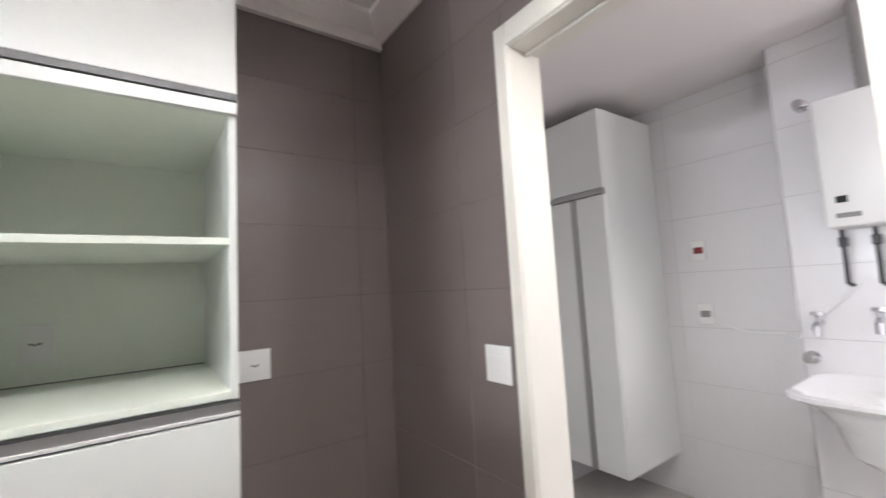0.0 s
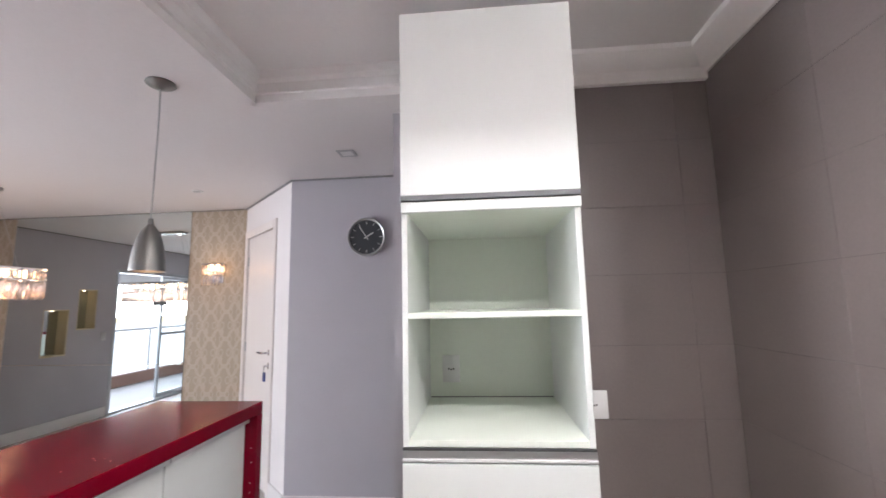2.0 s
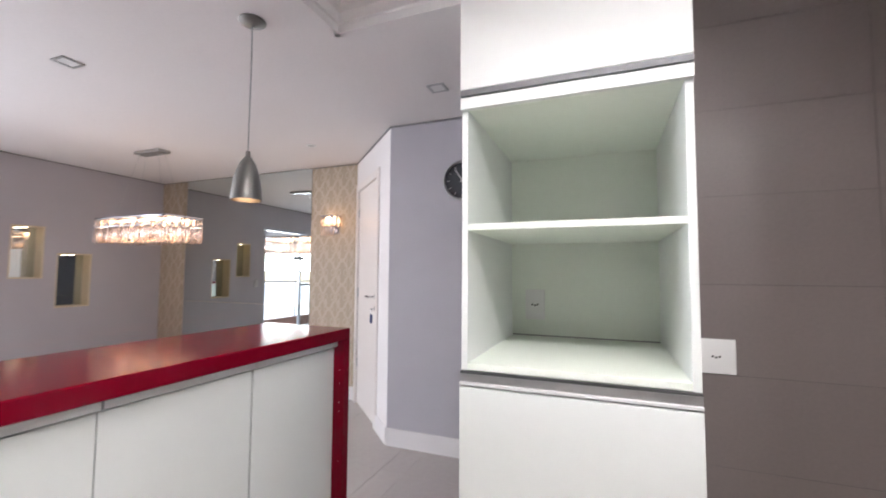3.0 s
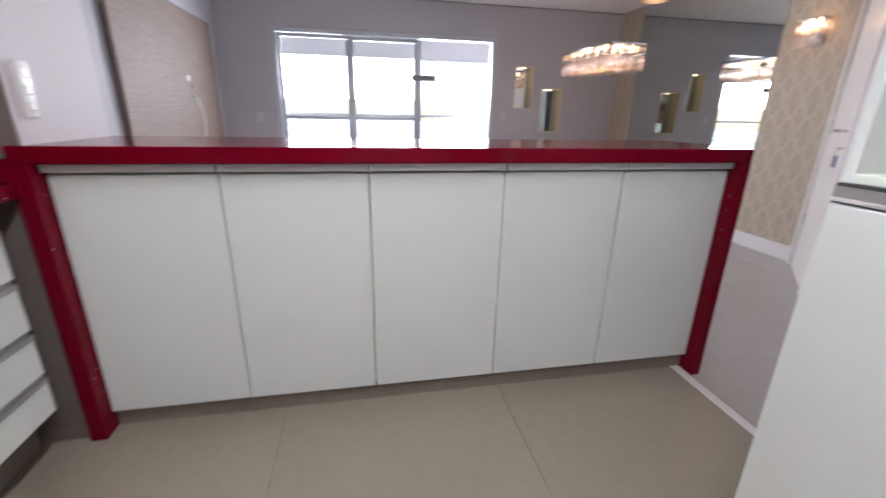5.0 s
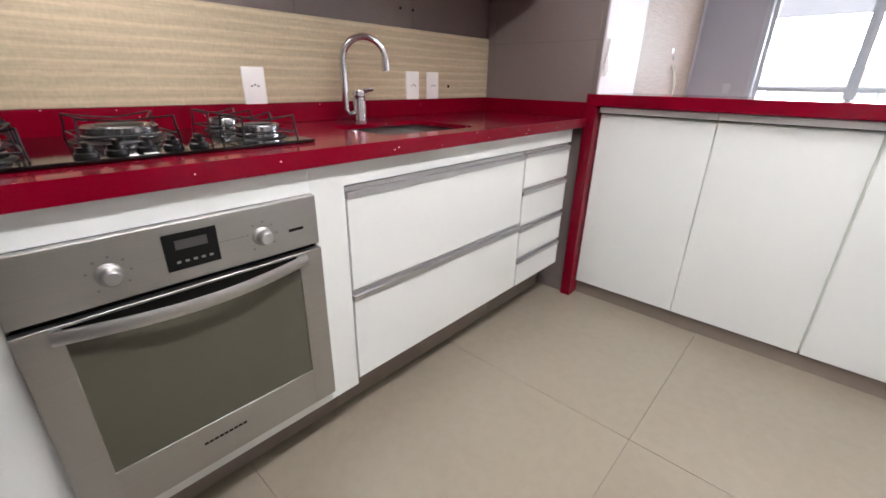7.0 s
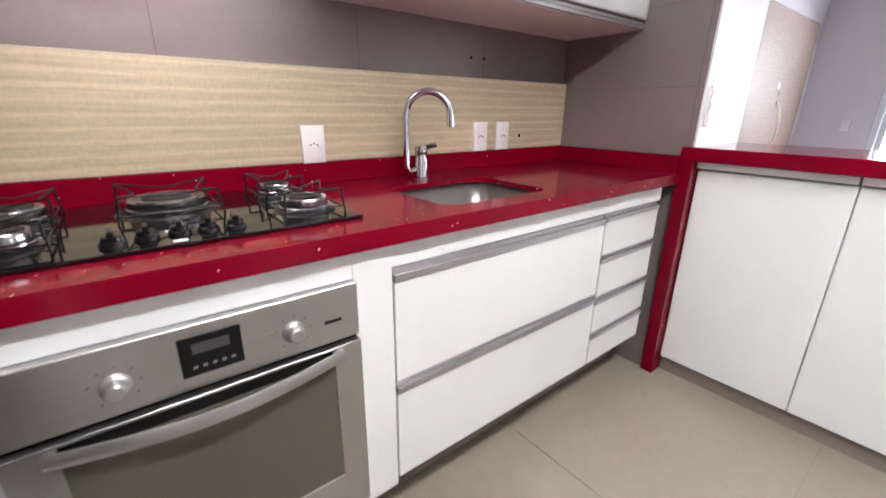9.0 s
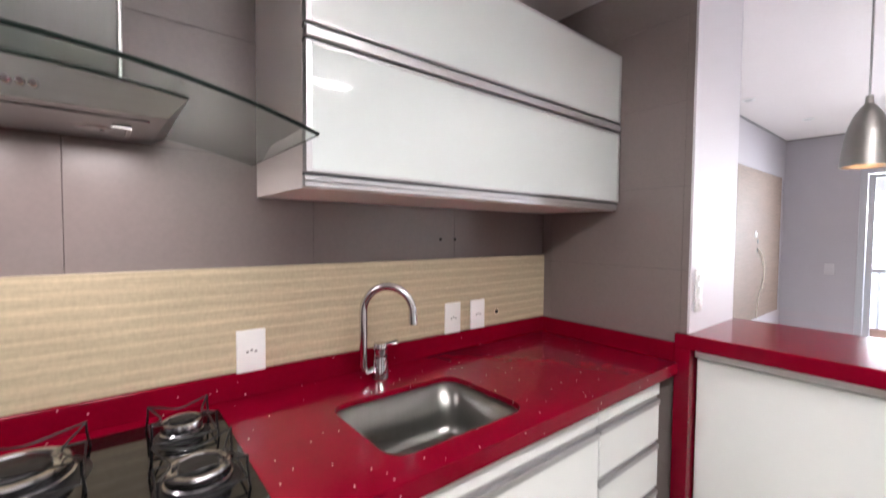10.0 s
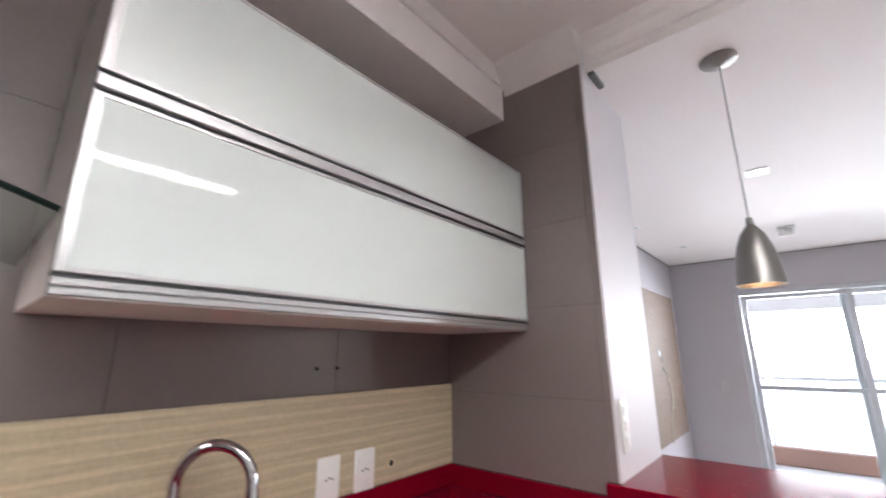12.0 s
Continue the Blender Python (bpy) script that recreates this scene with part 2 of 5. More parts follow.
def straw():
    """Woven straw: uneven horizontal rows about 12 mm high, with a short weave across them."""
    m = material("straw_laminate", (0.46, 0.385, 0.262), 0.5, vary=0.06, stretch=(2.5, 1, 8), scale=2.0, fine=12)
    nt = m.node_tree
    b = nt.nodes["Principled BSDF"]
    base = b.inputs["Base Color"].links[0].from_socket
    tc = [n for n in nt.nodes if n.type == "TEX_COORD"][0]
    factors = []
    for stretch, lo, hi in (((2.5, 1, 60), 0.92, 1.07), ((9, 1, 150), 0.93, 1.07), ((120, 1, 60), 0.93, 1.07)):
        mp = nt.nodes.new("ShaderNodeMapping")
        mp.inputs["Scale"].default_value = stretch
        nt.links.new(tc.outputs["Object"], mp.inputs[0])
        no = nt.nodes.new("ShaderNodeTexNoise")
        no.inputs["Scale"].default_value = 1
        no.inputs["Detail"].default_value = 2
        nt.links.new(mp.outputs[0], no.inputs["Vector"])
        ra = nt.nodes.new("ShaderNodeMapRange")
        ra.inputs["From Min"].default_value, ra.inputs["From Max"].default_value = 0.3, 0.7
        ra.inputs["To Min"].default_value, ra.inputs["To Max"].default_value = lo, hi
        nt.links.new(no.outputs["Fac"], ra.inputs["Value"])
        mu = nt.nodes.new("ShaderNodeVectorMath")
        mu.operation = "SCALE"
        nt.links.new(base, mu.inputs[0])
        nt.links.new(ra.outputs[0], mu.inputs["Scale"])
        base = mu.outputs[0]
        factors.append(no)
    wave = nt.nodes.new("ShaderNodeTexWave")
    wave.wave_type, wave.bands_direction = "BANDS", "Z"
    for key, value in (("Scale", 9.6), ("Distortion", 0.6), ("Detail", 3.0), ("Detail Scale", 0.8), ("Detail Roughness", 0.65)):
        wave.inputs[key].default_value = value
    nt.links.new(tc.outputs["Object"], wave.inputs["Vector"])
    rows = nt.nodes.new("ShaderNodeMapRange")
    rows.inputs["From Min"].default_value, rows.inputs["From Max"].default_value = 0.55, 1.0
    rows.inputs["To Min"].default_value, rows.inputs["To Max"].default_value = 0.95, 1.12
    nt.links.new(wave.outputs["Fac"], rows.inputs["Value"])
    lines = nt.nodes.new("ShaderNodeVectorMath")
    lines.operation = "SCALE"
    nt.links.new(base, lines.inputs[0])
    nt.links.new(rows.outputs[0], lines.inputs["Scale"])
    nt.links.new(lines.outputs[0], b.inputs["Base Color"])
    bp = nt.nodes.new("ShaderNodeBump")
    bp.inputs["Strength"].default_value = 0.25
    bp.inputs["Distance"].default_value = 0.002
    nt.links.new(factors[1].outputs["Fac"], bp.inputs["Height"])
    nt.links.new(bp.outputs[0], b.inputs["Normal"])
    return m


def damask():
    m = material("damask_wallpaper", (0.42, 0.34, 0.25), 0.55, vary=0.05, scale=5, fine=120)
    nt = m.node_tree
    b = nt.nodes["Principled BSDF"]
    base = b.inputs["Base Color"].links[0].from_socket
    tc = [n for n in nt.nodes if n.type == "TEX_COORD"][0]

    def rings(shift, size, lo, hi):
        mp = nt.nodes.new("ShaderNodeMapping")
        mp.inputs["Location"].default_value = shift
        mp.inputs["Scale"].default_value = (1 / size, 0, 0.62 / size)
        nt.links.new(tc.outputs["Object"], mp.inputs[0])
        vo = nt.nodes.new("ShaderNodeTexVoronoi")
        vo.inputs["Scale"].default_value = 1
        vo.inputs["Randomness"].default_value = 0
        nt.links.new(mp.outputs[0], vo.inputs["Vector"])
        a = nt.nodes.new("ShaderNodeMath")
        a.operation = "COMPARE"
        a.inputs[1].default_value, a.inputs[2].default_value = (lo + hi) / 2, (hi - lo) / 2
        nt.links.new(vo.outputs["Distance"], a.inputs[0])
        return a

    total = None
    for args in (((0, 0, 0), 0.16, 0.42, 0.5), ((0.5, 0, 0.5), 0.16, 0.3, 0.38), ((0.5, 0, 0), 0.08, 0.2, 0.3), ((0.25, 0, 0.25), 0.16, 0.0, 0.13)):
        r = rings(*args)
        if total is None:
            total = r
        else:
            s = nt.nodes.new("ShaderNodeMath")
            s.operation = "MAXIMUM"
            nt.links.new(total.outputs[0], s.inputs[0])
            nt.links.new(r.outputs[0], s.inputs[1])
            total = s
    mix = nt.nodes.new("ShaderNodeMix")
    mix.data_type = "RGBA"
    nt.links.new(total.outputs[0], mix.inputs["Factor"])
    nt.links.new(base, mix.inputs["A"])
    mix.inputs["B"].default_value = (0.50, 0.42, 0.33, 1)
    nt.links.new(mix.outputs["Result"], b.inputs["Base Color"])
    return m


QUARTZ, STRAW, DAMASK = quartz(), straw(), damask()

# ---- building helpers ----
ORIGIN = {}


def box(bm, x0, x1, y0, y1, z0, z1, bev=0.0, seg=1):
    vs = [bm.verts.new((x, y, z)) for x in (x0, x1) for y in (y0, y1) for z in (z0, z1)]
    fs = [bm.faces.new([vs[i] for i in q]) for q in ((0, 1, 3, 2), (4, 6, 7, 5), (0, 4, 5, 1), (2, 3, 7, 6), (0, 2, 6, 4), (1, 5, 7, 3))]
    if bev:
        es = {e for f in fs for e in f.edges}
        bmesh.ops.bevel(bm, geom=list(es), offset=bev, segments=seg, affect="EDGES", profile=0.5)
    return bm


def lathe(bm, profile, c=(0, 0, 0), n=24, axis="z", cap=True):
    """Turn (radius, height) pairs about an axis through c."""
    rings = []
    for r, h in profile:
        ring = []
        for i in range(n):
            a = 2 * math.pi * i / n
            u, v = r * math.cos(a), r * math.sin(a)
            p = {"z": (u, v, h), "y": (u, h, v), "x": (h, u, v)}[axis]
            ring.append(bm.verts.new((p[0] + c[0], p[1] + c[1], p[2] + c[2])))
        rings.append(ring)
    for a, b in zip(rings, rings[1:]):
        for i in range(n):
            bm.faces.new((a[i], a[(i + 1) % n], b[(i + 1) % n], b[i]))
    if cap:
        for ring in (rings[0], rings[-1]):
            bm.faces.new(ring)
    return bm


def tube(bm, pts, r, n=10, flat=1.0):
    """Sweep a round (or flattened) section along points."""
    pts = [Vector(p) for p in pts]
    rings, up = [], None
    for i, p in enumerate(pts):
        d = (pts[min(i + 1, len(pts) - 1)] - pts[max(i - 1, 0)]).normalized()
        if up is None:
            up = Vector((0, 0, 1)) if abs(d.z) < 0.9 else Vector((1, 0, 0))
        side = d.cross(up).normalized()
        up = side.cross(d).normalized()
        rings.append([bm.verts.new(p + side * (r * flat * math.cos(2 * math.pi * k / n)) + up * (r * math.sin(2 * math.pi * k / n))) for k in range(n)])
    for a, b in zip(rings, rings[1:]):
        for k in range(n):
            bm.faces.new((a[k], a[(k + 1) % n], b[(k + 1) % n], b[k]))
    bm.faces.new(rings[0])
    bm.faces.new(rings[-1])
    return bm


def mesh_of(name, bm, mat, off=(0, 0, 0)):
    bmesh.ops.translate(bm, verts=bm.verts, vec=[-v for v in off])
    bmesh.ops.recalc_face_normals(bm, faces=bm.faces)
    me = bpy.data.meshes.new(name)
    bm.to_mesh(me)
    bm.free()
    me.materials.append(mat)
    me.shade_smooth()
    me.set_sharp_from_angle(angle=radians(32))
    return me


def thing(name, at, label, category, group=""):
    ob = new(name)
    ob.location = at
    ob.empty_display_size = 0.1
    ORIGIN[ob] = at
    return tagged(ob, label, category, group)


def part(name, bm, mat, parent, label=""):
    off = ORIGIN[parent]
    ob = new(name, mesh_of(name, bm, mat, off))
    ob.parent = parent
    ORIGIN[ob] = off
    return tagged(ob, label)


def solo(name, bm, mat, label, category, group=""):
    lo = [min(v.co[i] for v in bm.verts) for i in range(3)]
    hi = [max(v.co[i] for v in bm.verts) for i in range(3)]
    at = ((lo[0] + hi[0]) / 2, (lo[1] + hi[1]) / 2, lo[2])
    ob = new(name, mesh_of(name, bm, mat, at))
    ob.location = at
    ORIGIN[ob] = at
    return tagged(ob, label, category, group)


def structure(name, bm, mat, label="", category=""):
    ob = new(name, mesh_of(name, bm, mat))
    ORIGIN[ob] = (0, 0, 0)
    return tagged(ob, label, category, kind="structure")


def B(*args, **k):
    return box(bmesh.new(), *args, **k)


def boxes(*rows, bev=0.0):
    bm = bmesh.new()
    for r in rows:
        box(bm, *r, bev=bev)
    return bm


def prism(bm, pts, z0, z1):
    lo = [bm.verts.new((x, y, z0)) for x, y in pts]
    hi = [bm.verts.new((x, y, z1)) for x, y in pts]
    bm.faces.new(lo)
    bm.faces.new(hi)
    for i in range(len(pts)):
        j = (i + 1) % len(pts)
        bm.faces.new((lo[i], lo[j], hi[j], hi[i]))
    return bm


def strip(bm, section, axis, a, b):
    """A moulding: a section of (across, z) run along x or y from a to b."""
    ends = []
    for t in (a, b):
        ends.append([bm.verts.new((t, c, z) if axis == "x" else (c, t, z)) for c, z in section])
    n = len(section)
    for i in range(n):
        j = (i + 1) % n
        bm.faces.new((ends[0][i], ends[0][j], ends[1][j], ends[1][i]))
    bm.faces.new(ends[0])
    bm.faces.new(ends[1])
    return bm


# ---- heights of the plan ----
LOW, HIGH = 2.438, 2.58        # living room ceiling, kitchen ceiling
KX, KY = 2.072, 3.116          # door wall and tower wall of the kitchen
WX, MY = -4.25, 5.13           # balcony wall and mirror wall of the living room

# ---- large structure ----
floor = structure("floor", boxes((WX - 0.15, 2.45, -0.15, MY + 0.15, -0.12, -0.004)), FLOOR_GROUT, "beige polished porcelain floor", "floor")
laundry_floor = structure("floor_laundry", boxes((2.072, 3.85, -1.1, 3.3, -0.012, 0.001)), PALE_FLOOR, "pale porcelain laundry floor", "floor")
structure("threshold", B(-0.09, 0.775, 3.03, 3.07, -0.003, 0.004, bev=0.001), WHITE_PAINT, "white stone threshold strip in the floor", "threshold")

wall_sink = structure("wall_sink", boxes((-0.44, 2.42, -0.15, -0.002, 0, 2.7)), BROWN_GROUT, "wall of taupe tiles behind the worktop", "wall")
wall_column = structure("wall_column", boxes((-0.44, -0.002, -0.002, 0.640, 0, 2.6)), BROWN_GROUT, "short taupe tiled wall beside the worktop", "wall")
structure("wall_column_end", boxes((-0.445, 0.0, 0.640, 0.648, 0, 2.58)), PALE_LILAC, "pale lilac painted end of the short wall", "wall")
structure("wall_column_back", boxes((-0.45, -0.44, 0.0, 0.648, 0, 2.437)), PALE_LILAC, "pale lilac painted back of the short wall", "wall")
wall_tower = structure("wall_tower", boxes((0.79, 2.2, KY + 0.002, KY + 0.14, 0, 2.6)), BROWN_GROUT, "wall of taupe tiles beside the tall cabinet", "wall")
wall_door = structure("wall_door", boxes(
    (KX + 0.002, KX + 0.12, 2.286, KY + 0.14, 0, 2.7), (KX + 0.002, KX + 0.12, 1.462, 2.286, 2.05, 2.7),
    (KX + 0.002, 2.42, 1.36, 1.457, 0, 2.7), (2.30, 2.42, -0.15, 1.36, 0, 2.7)), BROWN_GROUT, "taupe tiled wall with the laundry doorway", "wall")
structure("wall_hall", boxes((0.6, 2.2, KY + 0.14, KY + 0.16, 0, LOW)), LILAC, "lilac painted hall wall", "wall")
structure("wall_tv", boxes((WX - 0.15, -0.45, -0.15, 0.0, 0, LOW)), LILAC, "pale lilac painted wall behind the wood panel", "wall")
structure("wall_clock", boxes((-0.415, 2.3, 4.28, 4.43, 0, LOW)), LILAC, "lilac painted wall with the clock", "wall")
structure("wall_hall_end", boxes((2.2, 2.3, KY + 0.14, 4.28, 0, LOW)), LILAC, "lilac painted hall end wall", "wall")

# balcony wall: opening 0.60 to 3.38 and two niches
NICHES = ((3.655, 3.925, 1.21, 1.745), (4.035, 4.355, 0.90, 1.48))
bm = boxes((WX - 0.15, WX, -0.15, 0.60, 0, LOW), (WX - 0.15, WX, 0.60, 3.38, 2.06, LOW), (WX - 0.15, WX, 3.38, 3.655, 0, LOW),
           (WX - 0.15, WX, 3.655, 3.925, 0, 1.21), (WX - 0.15, WX, 3.655, 3.925, 1.745, LOW), (WX - 0.15, WX, 3.925, 4.035, 0, LOW),
           (WX - 0.15, WX, 4.035, 4.355, 0, 0.90), (WX - 0.15, WX, 4.035, 4.355, 1.48, LOW), (WX - 0.15, WX, 4.355, MY, 0, LOW))
bmesh.ops.remove_doubles(bm, verts=bm.verts, dist=0.0001)
structure("wall_balcony", bm, LILAC, "lilac grey wall with balcony door and niches", "wall")
for y0, y1, z0, z1 in NICHES:
    n = thing("wall_niche", (WX - 0.15, (y0 + y1) / 2, z0), "recessed cream wall niche with a mirrored back", "wall niche", "niches in the balcony wall")
    part("lining", boxes((WX - 0.15, WX - 0.003, y0, y0 + 0.012, z0, z1), (WX - 0.15, WX - 0.003, y1 - 0.012, y1, z0, z1),
                         (WX - 0.15, WX - 0.003, y0 + 0.012, y1 - 0.012, z0, z0 + 0.012), (WX - 0.15, WX - 0.003, y0 + 0.012, y1 - 0.012, z1 - 0.012, z1)), CREAM, n)
    part("mirror_back", B(WX - 0.16, WX - 0.14, y0 + 0.012, y1 - 0.012, z0 + 0.012, z1 - 0.012), MIRROR, n, "mirrored back panel")
    part("downlight", lathe(bmesh.new(), [(0.0, 0), (0.02, 0), (0.02, 0.006)], (WX - 0.07, (y0 + y1) / 2, z1 - 0.019), 16), BULB_DIM, n, "small warm downlight")

structure("wall_mirror", boxes((WX - 0.15, -1.27, MY, MY + 0.15, 0, LOW)), DAMASK, "wall with beige damask wallpaper", "wall")
mir = thing("wall_mirror_panel", (-2.82, MY, 0.1), "large frameless wall mirror in two panels", "mirror")
part("mirror_pane", B(-3.79, -1.85, MY - 0.008, MY - 0.001, 0.93, LOW - 0.004, bev=0.001), MIRROR, mir)
part("mirror_pane", B(-3.79, -1.85, MY - 0.008, MY - 0.001, 0.12, 0.926, bev=0.001), MIRROR, mir)

# slanted wall with the entrance door: s along the wall, n into the room
A0, U = Vector((-0.415, 4.28)), Vector((-0.709, 0.705))
SLANT = Matrix(((-0.709, -0.705, 0, -0.415), (0.705, -0.709, 0, 4.28), (0, 0, 1, 0), (0, 0, 0, 1)))


def slant(*rows, bev=0.0):
    bm = boxes(*rows, bev=bev)
    bmesh.ops.transform(bm, matrix=SLANT, verts=bm.verts)
    return bm


structure("wall_entrance", slant((0.0, 0.32, -0.14, 0, 0, LOW), (0.32, 1.16, -0.14, 0, 2.14, LOW), (1.16, 1.22, -0.14, 0, 0, LOW)), WHITE_PAINT, "white painted slanted wall", "wall")
door = thing("door_entrance", (-0.95, 4.81, 0), "white painted closed entrance door with chrome lever", "door")
part("door_frame", slant((0.30, 0.37, -0.14, 0.014, 0, 2.19), (1.11, 1.18, -0.14, 0.014, 0, 2.19), (0.37, 1.11, -0.14, 0.014, 2.12, 2.19), bev=0.004), DOOR_PAINT, door)
leaf = part("door_leaf", slant((0.373, 1.107, -0.045, -0.008, 0.005, 2.117), bev=0.002), DOOR_PAINT, door)
bm = slant((0.42, 0.45, -0.008, -0.003, 1.06, 1.11), bev=0.002)
tube(bm, [SLANT @ Vector(p) for p in ((0.435, -0.004, 1.085), (0.435, 0.045, 1.085), (0.445, 0.05, 1.085), (0.55, 0.05, 1.085))], 0.009, 8)
part("door_handle", bm, CHROME, door, "chrome lever handle")
part("lock_plate", slant((0.42, 0.45, -0.008, -0.003, 0.955, 1.005), bev=0.002), CHROME, door, "chrome lock plate")
bm = bmesh.new()
tube(bm, [SLANT @ Vector(p) for p in ((0.435, -0.004, 0.98), (0.435, 0.03, 0.98))], 0.008, 8)
tube(bm, [SLANT @ Vector(p) for p in ((0.435, 0.028, 0.98), (0.43, 0.03, 0.955), (0.44, 0.03, 0.93))], 0.003, 6)
keys = part("key_ring", bm, CHROME, door, "keys hanging in the lock")
part("key_fob", slant((0.415, 0.455, 0.018, 0.034, 0.86, 0.935), bev=0.006), BLUE, door, "dark blue key fob")
for hz in (0.35, 1.05, 1.85):
    part("hinge", slant((1.098, 1.112, -0.012, 0.002, hz, hz + 0.09), bev=0.003), SILVER, door)

# ceilings
structure("ceiling", boxes((WX - 0.15, -0.065, -0.15, MY + 0.15, LOW, LOW + 0.3), (-0.065, 2.3, 3.09, MY + 0.15, LOW, LOW + 0.3)), CEILING, "white plaster living room ceiling", "ceiling")
structure("ceiling_kitchen", boxes((-0.065, 2.45, -0.15, 3.09, HIGH, HIGH + 0.16)), CEILING, "white plaster kitchen ceiling", "ceiling")
structure("ceiling_soffit", B(-0.008, 2.30, -0.006, 0.305, 2.355, HIGH, bev=0.003), CEILING, "boxed white soffit above the wall cabinet", "ceiling")
COVE = [(0.0, 2.462), (0.012, 2.462), (0.016, 2.48), (0.035, 2.50), (0.055, 2.535), (0.085, 2.56), (0.09, HIGH), (0.0, HIGH)]


def cove(name, axis, base, sign, a, b):
    structure(name, strip(bmesh.new(), [(base + sign * c, z) for c, z in COVE], axis, a, b), CEILING, "white plaster crown moulding", "trim")


cove("trim_tower_wall", "x", KY + 0.002, -1, 1.33, KX)
cove("trim_door_wall", "y", KX, -1, 1.36, KY)
cove("trim_column", "y", -0.004, 1, 0.318, 0.653)
structure("trim_soffit", boxes((0.0, 2.3, 0.305, 0.318, 2.50, HIGH)), CEILING, "flat white moulding on the soffit", "trim")
# stepped edge between the two ceilings
EDGE = [(0.0, LOW), (0.03, LOW), (0.03, 2.478), (0.042, 2.482), (0.042, 2.53), (0.062, 2.545), (0.07, HIGH), (0.0, HIGH)]
structure("trim_step_long", strip(bmesh.new(), [(-0.067 + c, z) for c, z in EDGE], "y", 0.649, 3.092), CEILING, "stepped plaster edge of the kitchen ceiling", "trim")
structure("trim_step_short", strip(bmesh.new(), [(3.092 - c, z) for c, z in EDGE], "x", -0.067, 0.80), CEILING, "stepped plaster edge of the kitchen ceiling", "trim")
# solid grey strips; the shade of a ceiling gap is put into their colour
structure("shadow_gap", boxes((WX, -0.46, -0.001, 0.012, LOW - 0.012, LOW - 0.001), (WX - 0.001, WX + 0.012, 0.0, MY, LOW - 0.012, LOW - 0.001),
                              (-0.415, 2.2, 4.268, 4.281, LOW - 0.012, LOW - 0.001), (WX, -1.27, MY - 0.012, MY + 0.001, LOW - 0.012, LOW - 0.009)), GREY_MARK, "grey strip painted as a gap's shade under the ceiling", "trim")

# same painted gap shade along the slanted wall
structure("shadow_gap_slant", slant((0.0, 1.21, -0.001, 0.012, LOW - 0.012, LOW - 0.001)), GREY_MARK, "grey strip painted as a gap's shade under the ceiling", "trim")

# skirting
structure("baseboard_clock", B(-0.412, 2.2, 4.266, 4.28, 0, 0.13, bev=0.003), WHITE_PAINT, "white skirting board", "baseboard")
structure("baseboard_tv", B(WX, -0.45, 0.0, 0.014, 0, 0.13, bev=0.003), WHITE_PAINT, "white skirting board", "baseboard")
structure("baseboard_mirror", B(WX, -1.26, MY - 0.016, MY - 0.0005, 0, 0.13, bev=0.003), WHITE_PAINT, "white skirting board", "baseboard")
structure("baseboard_balcony", boxes((WX, WX + 0.014, 0.0, 0.58, 0, 0.13), (WX, WX + 0.014, 3.40, MY, 0, 0.13), bev=0.003), WHITE_PAINT, "white skirting board", "baseboard")
structure("baseboard_entrance", slant((0.0, 0.30, 0.0, 0.014, 0, 0.13), bev=0.003), WHITE_PAINT, "white skirting board", "baseboard")

# laundry doorway frame
df = thing("door_frame_laundry", (KX, 1.9, 0), "cream enamelled door frame of the open laundry doorway", "door frame")
for name, rows in (("jamb", ((KX - 0.012, KX + 0.135, 2.250, 2.290, 0, 2.048),)), ("jamb", ((KX - 0.012, KX + 0.135, 1.457, 1.497, 0, 2.048),)),
                   ("head", ((KX - 0.012, KX + 0.135, 1.499, 2.248, 2.008, 2.048),)),
                   ("architrave", ((KX - 0.018, KX - 0.001, 2.256, 2.306, 0, 2.088),)), ("architrave", ((KX - 0.018, KX - 0.001, 1.397, 1.460, 0, 2.088),)),
                   ("architrave", ((KX - 0.018, KX - 0.001, 1.461, 2.255, 2.014, 2.088),)), ("door_stop", ((KX + 0.06, KX + 0.075, 1.50, 2.247, 1.996, 2.007),))):
    part(name, boxes(*rows, bev=0.003), FRAME_PAINT, df)

# laundry room shell
wall_laundry = structure("wall_laundry_far", boxes((3.702, 3.85, -0.05, 3.3, 0, 2.45), (3.702, 3.85, -1.1, -0.95, 0, 2.45), (3.702, 3.85, -0.95, -0.05, 0, 1.1), (3.702, 3.85, -0.95, -0.05, 2.2, 2.45)), WHITE_GROUT, "white tiled laundry wall", "wall")
pier = structure("wall_laundry_pier", boxes((3.502, 3.702, 0.40, 1.998, 0, 2.45)), WHITE_GROUT, "white tiled laundry pier", "wall")
structure("wall_laundry_side", boxes((KX + 0.12, 3.85, 3.2, 3.35, 0, 2.45)), WHITE_TILE, "white tiled laundry end wall", "wall")
structure("wall_laundry_back", boxes((2.30, 3.702, -1.1, -0.95, 0, 2.45)), WHITE_TILE, "white tiled laundry end wall", "wall")
structure("wall_laundry_inner", boxes((KX + 0.12, KX + 0.13, 2.292, 3.2, 0, 2.45), (2.42, 2.43, -0.15, 1.457, 0, 2.45), (2.30, 2.43, -1.0, -0.15, 0, 2.45)), WHITE_TILE, "white tiled laundry wall", "wall")
structure("ceiling_laundry", boxes((2.421, 3.85, -1.1, 3.35, 2.30, 2.42), (KX + 0.121, 2.421, 1.36, 3.35, 2.30, 2.42)), CEILING, "white plaster laundry ceiling", "ceiling")

